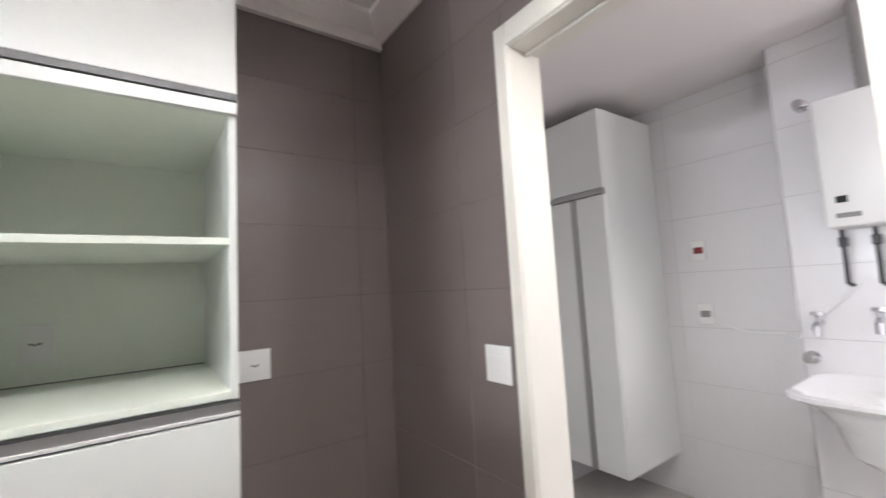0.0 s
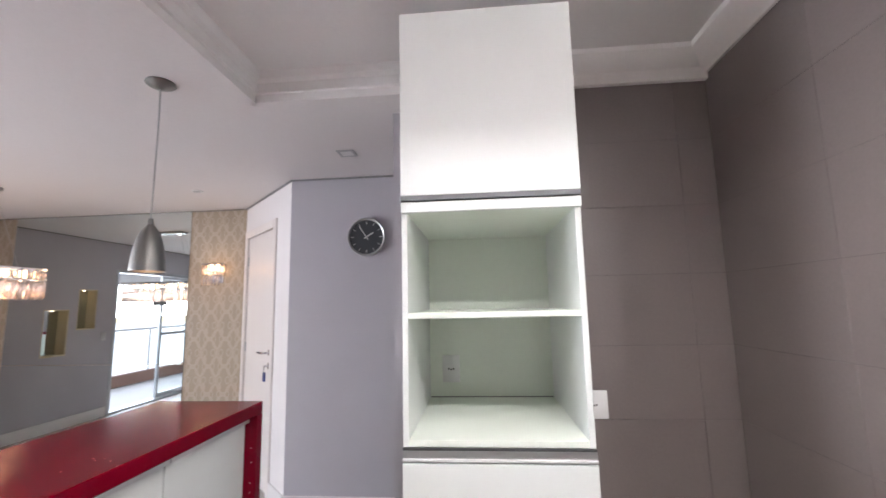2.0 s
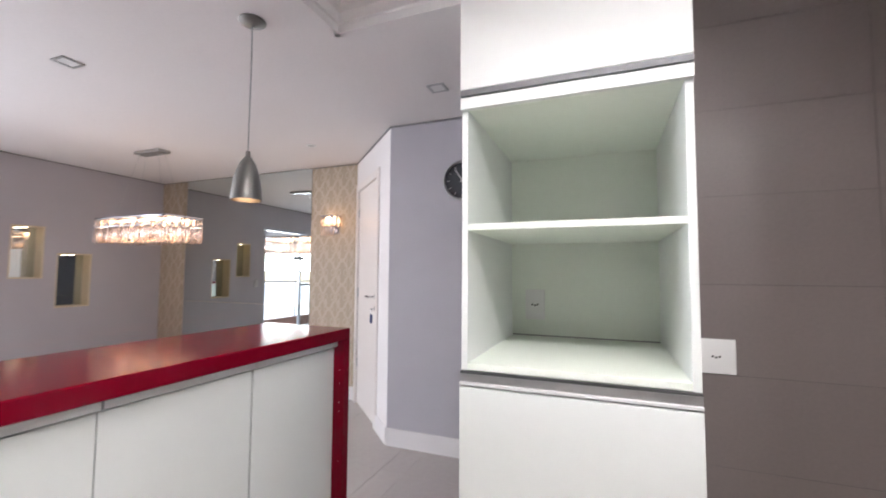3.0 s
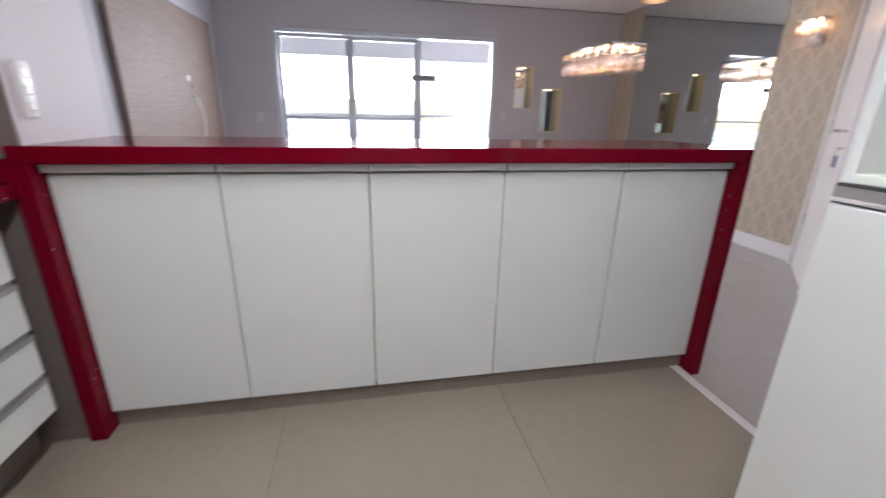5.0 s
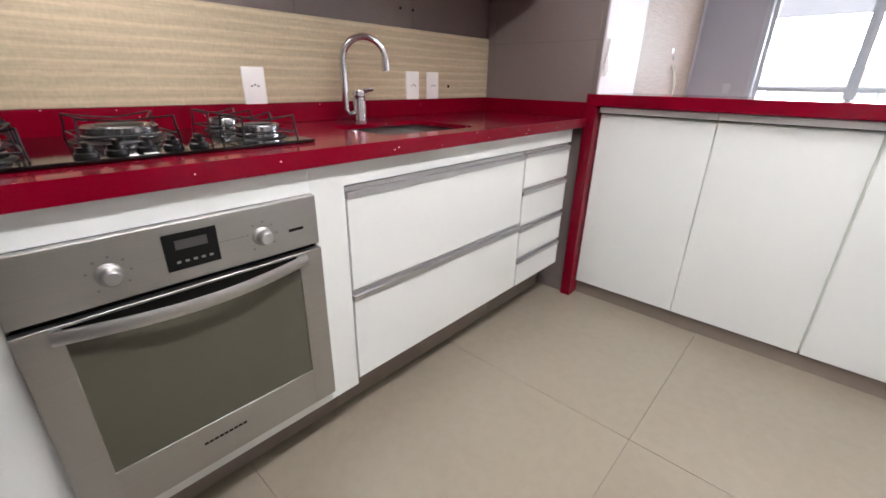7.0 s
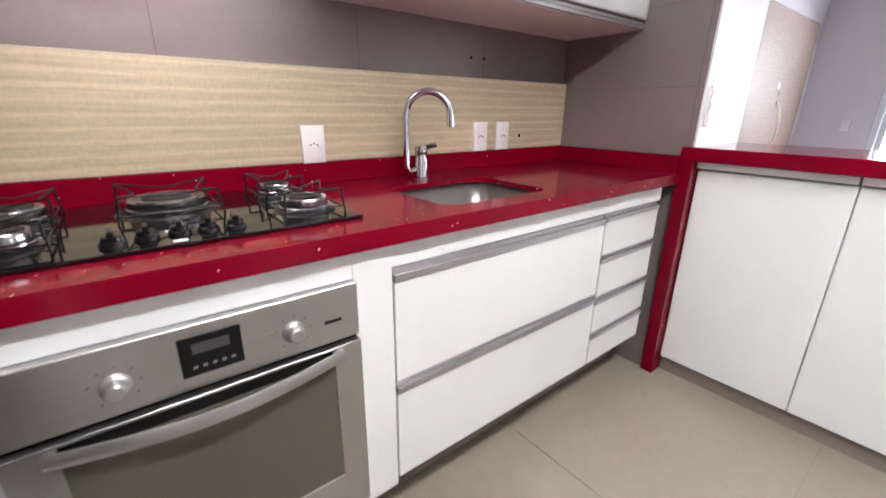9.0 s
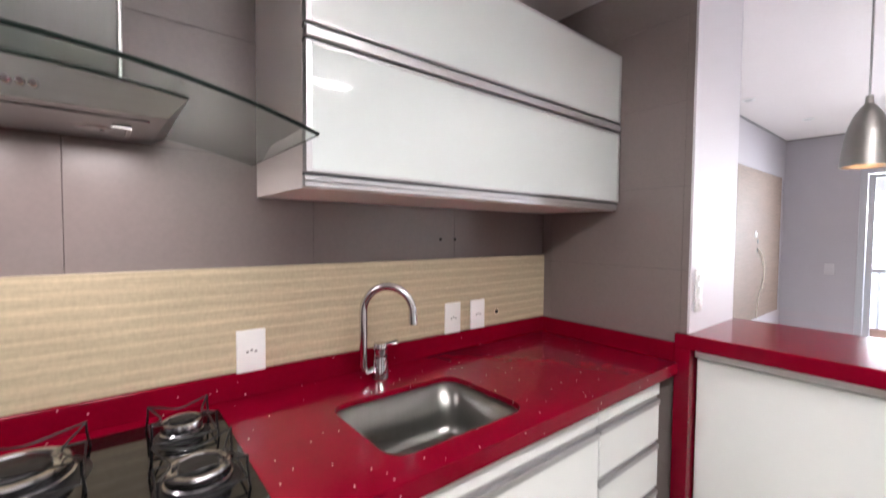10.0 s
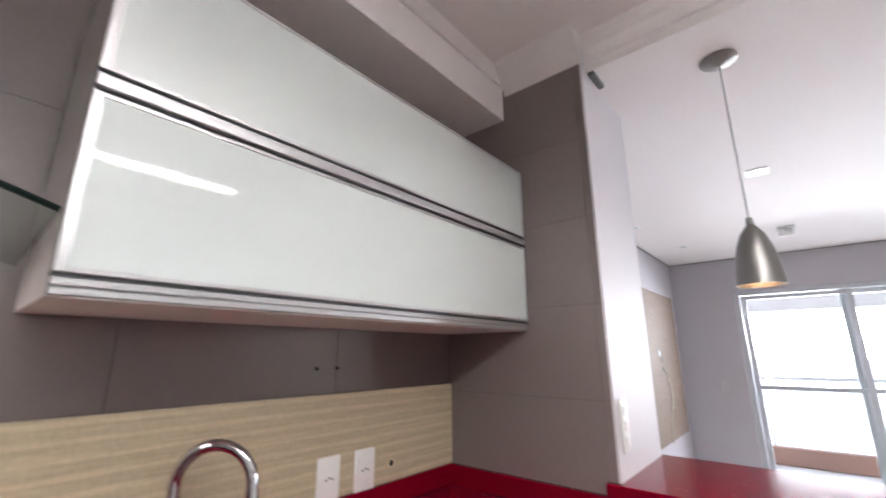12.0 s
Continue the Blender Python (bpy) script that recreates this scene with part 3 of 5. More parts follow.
# ---- balcony and distance ----
structure("balcony_floor", B(-6.0, WX - 0.15, -0.6, 5.3, -0.12, 0.0), CONCRETE, "pale balcony floor", "floor")
structure("balcony_ceiling", boxes((-6.1, WX - 0.15, -0.6, 5.3, 2.36, 2.5)), CONCRETE, "pale balcony ceiling", "ceiling")
structure("balcony_beam", B(-6.1, -5.9, -0.6, 5.3, 1.95, 2.36, bev=0.01), CONCRETE, "pale beam along the balcony edge", "beam")
structure("balcony_parapet", B(-6.02, -5.9, -0.6, 5.3, 0.0, 0.22, bev=0.01), TERRACOTTA, "terracotta balcony kerb", "parapet")
structure("balcony_side", boxes((-6.1, WX - 0.15, -0.75, -0.6, -0.12, 2.5), (-6.1, WX - 0.15, 5.3, 5.45, -0.12, 2.5)), CONCRETE, "pale balcony side wall", "wall")
rail = thing("balcony_railing", (-5.96, 2.3, 0.22), "balcony railing of glass with a metal top rail", "railing")
part("top_rail", B(-5.985, -5.935, -0.6, 5.3, 1.05, 1.09, bev=0.008), SILVER, rail)
for i in range(6):
    y = -0.55 + i * 1.16
    part("post", B(-5.975, -5.945, y, y + 0.03, 0.22, 1.05, bev=0.004), SILVER, rail)
for i in range(5):
    y = -0.5 + i * 1.16
    p = part("pane", B(-5.964, -5.956, y, y + 1.09, 0.34, 1.03), GLASS, rail)
    p.visible_shadow = False
structure("ground", B(-900, -7.5, -600, 600, -18.4, -18), GROUND, "distant ground below the building, paled as haze", "ground")
random.seed(7)
bm = bmesh.new()
for i in range(260):
    d = random.uniform(60, 420)
    y = random.uniform(-0.8, 0.9) * d
    w, h = random.uniform(4, 11), random.uniform(3, 9) * (1 + d / 400)
    if random.random() < 0.06:
        h *= 3
    box(bm, -d - w, -d, y, y + w * random.uniform(0.8, 1.8), -18, -18 + h)
tagged(structure("backdrop_city", bm, CITY, "far houses and blocks of a town, paled as haze", "town"), kind="stuff")

# ---- sliding balcony door ----
win = thing("window_balcony_door", (WX - 0.08, 1.99, 0), "wide sliding glass balcony door with grey aluminium frames, half open", "balcony door")
part("frame", boxes((WX - 0.14, WX + 0.004, 0.602, 0.655, 0, 2.058), (WX - 0.14, WX + 0.004, 3.325, 3.378, 0, 2.058), (WX - 0.14, WX + 0.004, 0.655, 3.325, 2.010, 2.058), (WX - 0.14, WX + 0.004, 0.655, 3.325, 0.0, 0.022), bev=0.003), WINDOW_ALU, win, "grey outer frame")


def leaf_of(y0, y1, x):
    l = part("leaf", boxes((x - 0.018, x + 0.018, y0, y0 + 0.05, 0.03, 2.005), (x - 0.018, x + 0.018, y1 - 0.05, y1, 0.03, 2.005), (x - 0.018, x + 0.018, y0 + 0.05, y1 - 0.05, 1.962, 2.005),
                         (x - 0.018, x + 0.018, y0 + 0.05, y1 - 0.05, 0.03, 0.09), (x - 0.018, x + 0.018, y0 + 0.05, y1 - 0.05, 1.030, 1.072), bev=0.002), WINDOW_ALU, win)
    for z0, z1 in ((0.09, 1.030), (1.072, 1.962)):
        g = part("pane", B(x - 0.003, x + 0.003, y0 + 0.05, y1 - 0.05, z0, z1), GLASS, l)
        g.visible_shadow = False
    return l


leaf_of(0.66, 1.56, WX - 0.035)
leaf_of(1.50, 2.40, WX - 0.085)
leaf_of(1.46, 2.36, WX - 0.12)
solo("warning_plate", B(WX - 0.062, WX - 0.058, 2.275, 2.59, 1.525, 1.59, bev=0.001), GREY_MARK, "small grey plate stuck on the balcony glass", "sign")

# ---- kitchen: breakfast bar ----
IX = 0.023
bar = thing("bar_worktop", (-0.24, 1.87, 0), "dark red quartz breakfast bar top with waterfall ends", "worktop")
part("top", B(-0.475, IX, 0.608, 3.122, 0.983, 1.035, bev=0.003), QUARTZ, bar)
part("end_panel", B(-0.475, IX, 0.608, 0.660, 0.0, 0.983, bev=0.002), QUARTZ, bar)
part("end_panel", B(-0.475, IX, 3.078, 3.122, 0.0, 0.983, bev=0.002), QUARTZ, bar)
EDGES = (0.662, 1.145, 1.625, 2.118, 2.602, 3.076)
for first, last in ((0, 2), (2, 4), (4, 5)):
    y0, y1 = EDGES[first], EDGES[last]
    c = thing("base_cabinet", (-0.24, (y0 + y1) / 2, 0), "white lacquered base cabinet with aluminium edge pulls under the bar", "cabinet", "cabinets under the bar")
    part("body", boxes((-0.455, -0.052, y0 + 0.001, y1 - 0.001, 0.082, 0.978)), LACQUER_IN, c)
    part("plinth", B(-0.44, -0.056, y0, y1, 0.0, 0.081), PLINTH, c, "brown recessed plinth")
    for k in range(first, last):
        d = part("door", B(-0.050, -0.030, EDGES[k] + (0.004 if k % 2 == 0 else 0.002), EDGES[k + 1] - (0.004 if k % 2 else 0.002), 0.080, 0.945, bev=0.0015), LACQUER, c)
        part("edge_pull", boxes((-0.050, -0.010, EDGES[k] + 0.003, EDGES[k + 1] - 0.003, 0.954, 0.979), bev=0.001), PALE_ALU, d, "aluminium edge pull")
        # dark strip painted as the shade in the groove below the pull
        part("shadow_groove", B(-0.050, -0.036, EDGES[k] + 0.003, EDGES[k + 1] - 0.003, 0.947, 0.954), DARK_ALU, d)

# ---- kitchen: sink run ----
TOP, FY = 0.930, 0.595
SX0, SX1, SY0, SY1 = 0.752, 1.168, 0.222, 0.545


def rounded(x0, x1, y0, y1, r, n=6):
    pts = []
    for cx, cy, a in ((x1 - r, y1 - r, 0), (x0 + r, y1 - r, 90), (x0 + r, y0 + r, 180), (x1 - r, y0 + r, 270)):
        for i in range(n + 1):
            t = radians(a + 90 * i / n)
            pts.append((cx + r * math.cos(t), cy + r * math.sin(t)))
    return pts


def slab_with_hole(x0, x1, y0, y1, z0, z1, h, r):
    """A slab around a rounded hole h = (x0, x1, y0, y1)."""
    bm = boxes((x0, h[0], y0, y1, z0, z1), (h[1], x1, y0, y1, z0, z1), (h[0], h[1], y0, h[2], z0, z1), (h[0], h[1], h[3], y1, z0, z1))
    for cx, cy, a, q in ((h[1] - r, h[3] - r, 0, (h[1], h[3])), (h[0] + r, h[3] - r, 90, (h[0], h[3])), (h[0] + r, h[2] + r, 180, (h[0], h[2])), (h[1] - r, h[2] + r, 270, (h[1], h[2]))):
        prism(bm, [q] + [(cx + r * math.cos(radians(a + 90 * k / 8)), cy + r * math.sin(radians(a + 90 * k / 8))) for k in range(9)], z0, z1)
    bmesh.ops.remove_doubles(bm, verts=bm.verts, dist=0.0001)
    return bm


wt = thing("sink_worktop", (1.15, 0.3, 0.885), "dark red quartz worktop with upstand and flecks", "worktop")
part("slab", B(0.0, 0.70, 0.0, 0.622, 0.900, TOP), QUARTZ, wt)
part("slab", B(1.24, 2.298, 0.0, 0.622, 0.900, TOP), QUARTZ, wt)
part("sink_cutout", slab_with_hole(0.70, 1.24, 0.0, 0.622, 0.914, TOP, (SX0, SX1, SY0, SY1), 0.055), QUARTZ, wt)
part("front_edge", B(0.0, 2.298, 0.602, 0.622, 0.888, 0.900), QUARTZ, wt)
part("front_edge", B(0.70, 1.24, 0.602, 0.622, 0.900, 0.914), QUARTZ, wt)
part("upstand", B(0.0, 2.298, 0.0, 0.02, TOP, 0.998, bev=0.0015), QUARTZ, wt)
part("upstand", B(0.0, 0.02, 0.02, 0.606, TOP, 0.998, bev=0.0015), QUARTZ, wt)

sink = thing("kitchen_sink", ((SX0 + SX1) / 2, (SY0 + SY1) / 2, 0.74), "brushed steel undermount sink bowl", "sink")
bm = bmesh.new()
levels = ((0.0, 0.914), (0.003, 0.79), (0.010, 0.762), (0.022, 0.748), (0.045, 0.742))
rings = []
for inset, z in levels:
    rings.append([bm.verts.new((x, y, z)) for x, y in rounded(SX0 - 0.006 + inset, SX1 + 0.006 - inset, SY0 - 0.006 + inset, SY1 + 0.006 - inset, 0.06)])
for a, b in zip(rings, rings[1:]):
    for i in range(len(a)):
        bm.faces.new((a[i], a[(i + 1) % len(a)], b[(i + 1) % len(a)], b[i]))
bm.faces.new(rings[-1])
bowl = part("bowl", bm, SINK_STEEL, sink)
sol = bowl.modifiers.new("thickness", "SOLIDIFY")
sol.thickness, sol.offset = 0.0015, -1
part("drain", lathe(bmesh.new(), [(0.045, 0.743), (0.045, 0.747), (0.034, 0.748), (0.03, 0.744), (0.0, 0.744)], ((SX0 + SX1) / 2, (SY0 + SY1) / 2, 0), 20, cap=False), CHROME, sink)

# mixer tap
FX, FYY = 0.950, 0.117
tap = thing("kitchen_tap", (FX, FYY, TOP), "chrome gooseneck mixer tap with side lever", "tap")
part("base", lathe(bmesh.new(), [(0.0, TOP), (0.026, TOP), (0.026, TOP + 0.008), (0.025, TOP + 0.012), (0.025, TOP + 0.055), (0.023, TOP + 0.06), (0.023, TOP + 0.09), (0.025, TOP + 0.1), (0.021, TOP + 0.112), (0.0, TOP + 0.115)], (FX, FYY, 0), 20), CHROME, tap)
pts = [(FX + 0.02, FYY, TOP + 0.03), (FX + 0.04, FYY - 0.012, TOP + 0.022), (FX + 0.05, FYY - 0.018, TOP + 0.045), (FX + 0.05, FYY - 0.018, TOP + 0.215)]
for i in range(1, 15):
    a = math.pi - math.pi * 1.02 * i / 14
    r = 0.078
    c = r + r * math.cos(a)
    pts.append((FX + 0.05 - c * 0.68, FYY - 0.018 + c * 0.73, TOP + 0.215 + r * math.sin(a)))
part("spout", tube(bmesh.new(), pts, 0.0125, 12), CHROME, tap)
e, f = Vector(pts[-1]), Vector(pts[-2])
part("aerator", tube(bmesh.new(), [e, e + (e - f).normalized() * 0.03], 0.0135, 12), CHROME, tap)
part("lever", tube(bmesh.new(), [(FX, FYY, TOP + 0.1), (FX - 0.02, FYY + 0.02, TOP + 0.112), (FX - 0.042, FYY + 0.034, TOP + 0.118)], 0.0085, 8), CHROME, tap)


def drawer(c, x0, x1, z0, z1, pull=0.03):
    d = part("drawer_front", B(x0 + 0.002, x1 - 0.002, FY - 0.02, FY, z0, z1 - pull, bev=0.0015), LACQUER, c)
    part("edge_pull", boxes((x0 + 0.002, x1 - 0.002, FY - 0.02, FY + 0.004, z1 - pull, z1 - pull * 0.45), (x0 + 0.002, x1 - 0.002, FY - 0.02, FY - 0.008, z1 - pull * 0.45, z1 - 0.003), bev=0.001), ALU, d, "aluminium edge pull")


c = thing("drawer_unit", (0.295, 0.3, 0), "white lacquered unit of four narrow drawers", "cabinet")
part("body", B(0.09, 0.488, 0.03, FY - 0.022, 0.20, 0.884), LACQUER_IN, c)
part("apron", B(0.09, 0.488, FY - 0.022, FY - 0.004, 0.824, 0.884), LACQUER, c)
part("plinth", B(0.024, 0.488, 0.05, 0.455, 0.0, 0.20), PLINTH, c, "brown recessed plinth")
for z0, z1 in ((0.664, 0.822), (0.497, 0.662), (0.346, 0.495), (0.206, 0.344)):
    drawer(c, 0.098, 0.486, z0, z1)
part("filler", B(0.03, 0.09, 0.03, FY - 0.05, 0.2, 0.884), DARK_ALU, c, "dark corner filler")
c = thing("drawer_unit", (0.93, 0.3, 0), "white lacquered unit of two wide deep drawers under the sink", "cabinet")
part("body", boxes((0.490, 0.508, 0.03, FY - 0.022, 0.20, 0.884), (1.350, 1.368, 0.03, FY - 0.022, 0.20, 0.884), (0.508, 1.350, 0.03, FY - 0.022, 0.20, 0.218), (0.508, 1.35, 0.555, FY - 0.022, 0.218, 0.884)), LACQUER_IN, c)
part("apron", B(0.490, 1.368, FY - 0.022, FY - 0.004, 0.824, 0.884), LACQUER, c)
part("plinth", B(0.490, 1.368, 0.05, 0.455, 0.0, 0.20), PLINTH, c, "brown recessed plinth")
drawer(c, 0.490, 1.366, 0.515, 0.822, 0.036)
drawer(c, 0.490, 1.366, 0.206, 0.513, 0.036)
OX0, OX1, OZ0, OZ1 = 1.468, 2.034, 0.232, 0.822
c = thing("oven_housing", (1.75, 0.3, 0), "white lacquered cabinet framing the built-in oven", "cabinet")
part("frame", boxes((1.370, OX0, 0.03, FY, 0.185, 0.884), (OX1, 2.29, 0.03, FY, 0.185, 0.884), (OX0, OX1, 0.03, FY, OZ1, 0.884), (OX0, OX1, 0.03, FY, 0.185, OZ0), bev=0.001), LACQUER, c)
part("plinth", B(1.370, 2.29, 0.05, 0.455, 0.0, 0.185), PLINTH, c, "brown recessed plinth")

# built-in oven
ov = thing("built_in_oven", (1.74, 0.4, OZ0), "stainless steel built-in oven with curved bar handle", "oven")
part("case", B(OX0 + 0.004, OX1 - 0.004, 0.06, FY - 0.001, OZ0 + 0.004, OZ1 - 0.004), BLACK_PLASTIC, ov)
cp = part("control_panel", B(OX0, OX1, FY, FY + 0.02, 0.700, OZ1, bev=0.002), STEEL, ov)
part("display", B(1.700, 1.798, FY + 0.02, FY + 0.023, 0.727, 0.802, bev=0.001), BLACK_PLASTIC, cp, "black display window")
part("display_screen", B(1.720, 1.778, FY + 0.023, FY + 0.0235, 0.769, 0.788), DARK_ALU, cp)
part("display_keys", boxes(*[(x, x + 0.007, FY + 0.023, FY + 0.0235, 0.741, 0.746) for x in (1.714, 1.729, 1.744, 1.759, 1.774)]), GREY_MARK, cp)
for kx in (1.608, 1.886):
    k = part("knob", lathe(bmesh.new(), [(0.022, FY + 0.02), (0.021, FY + 0.026), (0.017, FY + 0.03), (0.015, FY + 0.045), (0.012, FY + 0.048), (0.0, FY + 0.048)], (kx, 0, 0.753), 20, "y"), KNOB_STEEL, cp)
    for a in (0.3, 1.0, 1.7, 2.4, 3.1, 3.8, 5.4):
        mx, mz = kx + 0.033 * math.cos(a), 0.753 + 0.033 * math.sin(a)
        part("dial_mark", B(mx - 0.002, mx + 0.002, FY + 0.02, FY + 0.0205, mz - 0.002, mz + 0.002), GREY_MARK, cp)
part("logo_bar", boxes((1.508, 1.545, FY + 0.02, FY + 0.0206, 0.746, 0.753)), BLACK_PLASTIC, cp)
part("panel_line", boxes((1.645, 1.70, FY + 0.02, FY + 0.0204, 0.762, 0.7632)), GREY_MARK, cp)
od = part("oven_door", B(OX0, OX1, FY, FY + 0.004, OZ0, 0.688), BLACK_PLASTIC, ov)
for name, r in (("stile", (OX0, OX0 + 0.062, OZ0, 0.688)), ("stile", (OX1 - 0.062, OX1, OZ0, 0.688)), ("rail", (OX0 + 0.062, OX1 - 0.062, OZ0, 0.343)), ("rail", (OX0 + 0.062, OX1 - 0.062, 0.682, 0.688))):
    part(name, B(r[0], r[1], FY + 0.004, FY + 0.024, r[2], r[3], bev=0.0006), STEEL, od, "steel door edge")
part("door_glass", B(OX0 + 0.062, OX1 - 0.062, FY + 0.004, FY + 0.021, 0.343, 0.652), OVEN_GLASS, od, "dark tinted oven window")
part("vent_band", B(OX0 + 0.062, OX1 - 0.062, FY + 0.004, FY + 0.012, 0.652, 0.682), BLACK_PLASTIC, od)
part("name_bar", boxes(*[(1.718 + i * 0.011, 1.727 + i * 0.011, FY + 0.024, FY + 0.0246, 0.294, 0.300) for i in range(9)]), BLACK_PLASTIC, od)
bm = bmesh.new()
arc = []
for i in range(17):
    t = i / 16
    arc.append((OX0 + 0.047 + t * (OX1 - OX0 - 0.094), FY + 0.034 + 0.034 * math.sin(math.pi * t), 0.672 - 0.006 * math.sin(math.pi * t)))
tube(bm, arc, 0.014, 10, 0.42)
for hx in (OX0 + 0.056, OX1 - 0.056):
    box(bm, hx - 0.008, hx + 0.008, FY + 0.02, FY + 0.036, 0.662, 0.682, bev=0.002)
part("handle", bm, STEEL, od, "curved steel bar handle")

# five burner hob
HX, HY, HZ = 1.75, 0.305, TOP
hob = thing("gas_hob", (HX, HY, HZ), "black glass gas hob with five burners and wire grates", "hob")
part("glass", B(HX - 0.352, HX + 0.352, 0.085, 0.525, HZ + 0.001, HZ + 0.009, bev=0.002), BLACK_GLASS, hob)
part("sticker", B(1.742, 1.765, 0.500, 0.516, HZ + 0.009, HZ + 0.0095), PLASTIC, hob, "small white energy sticker")


def burner(x, y, r, grate):
    b = part("burner", lathe(bmesh.new(), [(0, HZ + 0.013), (r * 1.06, HZ + 0.013), (r * 1.06, HZ + 0.021), (r, HZ + 0.023), (r, HZ + 0.038), (r * 0.95, HZ + 0.042), (r * 0.8, HZ + 0.042), (r * 0.74, HZ + 0.036), (0, HZ + 0.036)], (x, y, 0), 36), BURNER_STEEL, hob, "polished two-step burner ring")
    part("burner_base", lathe(bmesh.new(), [(0, HZ + 0.009), (r * 1.34, HZ + 0.009), (r * 1.28, HZ + 0.0115), (0, HZ + 0.0125)], (x, y, 0), 28), IRON, b, "black burner base")
    part("burner_cap", lathe(bmesh.new(), [(0, HZ + 0.036), (r * 0.64, HZ + 0.036), (r * 0.64, HZ + 0.041), (r * 0.58, HZ + 0.044), (0, HZ + 0.0455)], (x, y, 0), 28), IRON, b, "black enamel burner cap")
    g = bmesh.new()
    h = HZ + 0.064
    corners = [(x + math.cos(math.pi / 4 + k * math.pi / 2) * grate, y + math.sin(math.pi / 4 + k * math.pi / 2) * grate) for k in range(4)]
    for k in range(4):
        (ax, ay), (bx, by) = corners[k], corners[(k + 1) % 4]
        tube(g, [(ax + (ax - x) * 0.06, ay + (ay - y) * 0.06, HZ + 0.009), (ax, ay, HZ + 0.045), (ax, ay, h)], 0.0024, 6)
        wire = []
        for q in range(9):
            w = q / 8
            bow = math.sin(math.pi * w)
            px, py = ax + (bx - ax) * w, ay + (by - ay) * w
            wire.append((px + (x - px) * 0.34 * bow, py + (y - py) * 0.34 * bow, h - 0.010 * bow))
        tube(g, wire, 0.002, 6)
        tube(g, [(ax, ay, HZ + 0.024), (bx, by, HZ + 0.024)], 0.002, 6)
    part("grate", g, IRON, hob, "black wire pan grate")


burner(1.740, 0.225, 0.078, 0.130)
burner(1.487, 0.182, 0.040, 0.082)
burner(1.487, 0.405, 0.052, 0.092)
burner(2.000, 0.190, 0.052, 0.092)
burner(1.990, 0.405, 0.040, 0.082)
for kx, ky in ((1.653, 0.470), (1.700, 0.460), (1.748, 0.457), (1.800, 0.462), (1.850, 0.476)):
    k = part("knob", lathe(bmesh.new(), [(0.0, HZ + 0.009), (0.020, HZ + 0.009), (0.019, HZ + 0.015), (0.015, HZ + 0.018), (0.014, HZ + 0.026), (0.0, HZ + 0.027)], (kx, ky, 0), 18), BLACK_PLASTIC, hob)
    part("grip", box(bmesh.new(), kx - 0.005, kx + 0.005, ky - 0.015, ky + 0.015, HZ + 0.026, HZ + 0.036, bev=0.002), BLACK_PLASTIC, k)

# straw panel and wall fittings
solo("splashback_panel", B(0.0, 2.298, 0.0, 0.011, 0.999, 1.288, bev=0.001), STRAW, "straw coloured streaked laminate splashback panel", "splashback")


def plate(x, z, y=0.011, w=0.076, h=0.118, label="white plastic double socket plate on the splashback", sign=1):
    s = thing("socket_plate", (x, y, z), label, "socket", "sockets on the splashback")
    part("cover", B(x - w / 2, x + w / 2, y, y + 0.009, z - h / 2, z + h / 2, bev=0.003, seg=2), PLASTIC, s)
    m = part("module", B(x - 0.02, x + 0.02, y + 0.009, y + 0.0105, z - 0.012, z + 0.012, bev=0.001), PLASTIC, s)
    part("pin_holes", boxes(*[(x + dx - 0.0035, x + dx + 0.0035, y + 0.0105, y + 0.0109, z + dz - 0.003, z + dz + 0.003) for dx, dz in ((-0.011, -0.001), (0, 0.003), (0.011, -0.001))]), GREY_MARK, m)


plate(1.303, 1.055)
plate(0.570, 1.058)
plate(0.438, 1.058)
wh = thing("wall_hole", (0.322, 0.011, 1.055), "small round open cable hole in the splashback", "cable outlet")
part("rim", lathe(bmesh.new(), [(0.014, 0.011), (0.014, 0.0125), (0.010, 0.0125)], (0.322, 0, 1.055), 16, "y", cap=False), CREAM, wh)
part("void", lathe(bmesh.new(), [(0.0, 0.0118), (0.0105, 0.0118)], (0.322, 0, 1.055), 16, "y", cap=False), BLACK_PLASTIC, wh)
for hx in (0.622, 0.550):
    solo("wall_plug", lathe(bmesh.new(), [(0.006, 0.0), (0.006, 0.003), (0.0, 0.003)], (hx, 0, 1.363), 10, "y"), BLACK_PLASTIC, "small dark wall plug in the tiles", "wall plug", "wall plugs")

# ---- wall cabinet over the sink ----
UX0, UX1, UY, UZ0, UZ1 = 0.006, 1.280, 0.355, 1.482, 2.095
uc = thing("wall_cabinet", (0.64, 0.18, UZ0), "white wall cabinet with two white glass lift doors", "cabinet")
for name, r in (("side_panel", (UX1 - 0.02, UX1, 0, UY - 0.002, UZ0, UZ1)), ("side_panel", (UX0, UX0 + 0.018, 0, UY - 0.002, UZ0, UZ1)), ("top_panel", (UX0 + 0.018, UX1 - 0.02, 0, UY - 0.002, UZ1 - 0.018, UZ1)),
                ("bottom_panel", (UX0 + 0.018, UX1 - 0.02, 0, UY - 0.002, UZ0, UZ0 + 0.02)), ("back_panel", (UX0 + 0.018, UX1 - 0.02, 0.001, 0.008, UZ0 + 0.02, UZ1 - 0.018))):
    part(name, B(*r), WARM_LAMINATE, uc)
part("bottom_rail", boxes((UX0, UX1, UY - 0.002, UY + 0.012, UZ0 + 0.002, 1.508), (UX0, UX1, UY + 0.0, UY + 0.018, 1.496, 1.500), bev=0.001), ALU, uc, "pale aluminium bottom rail")
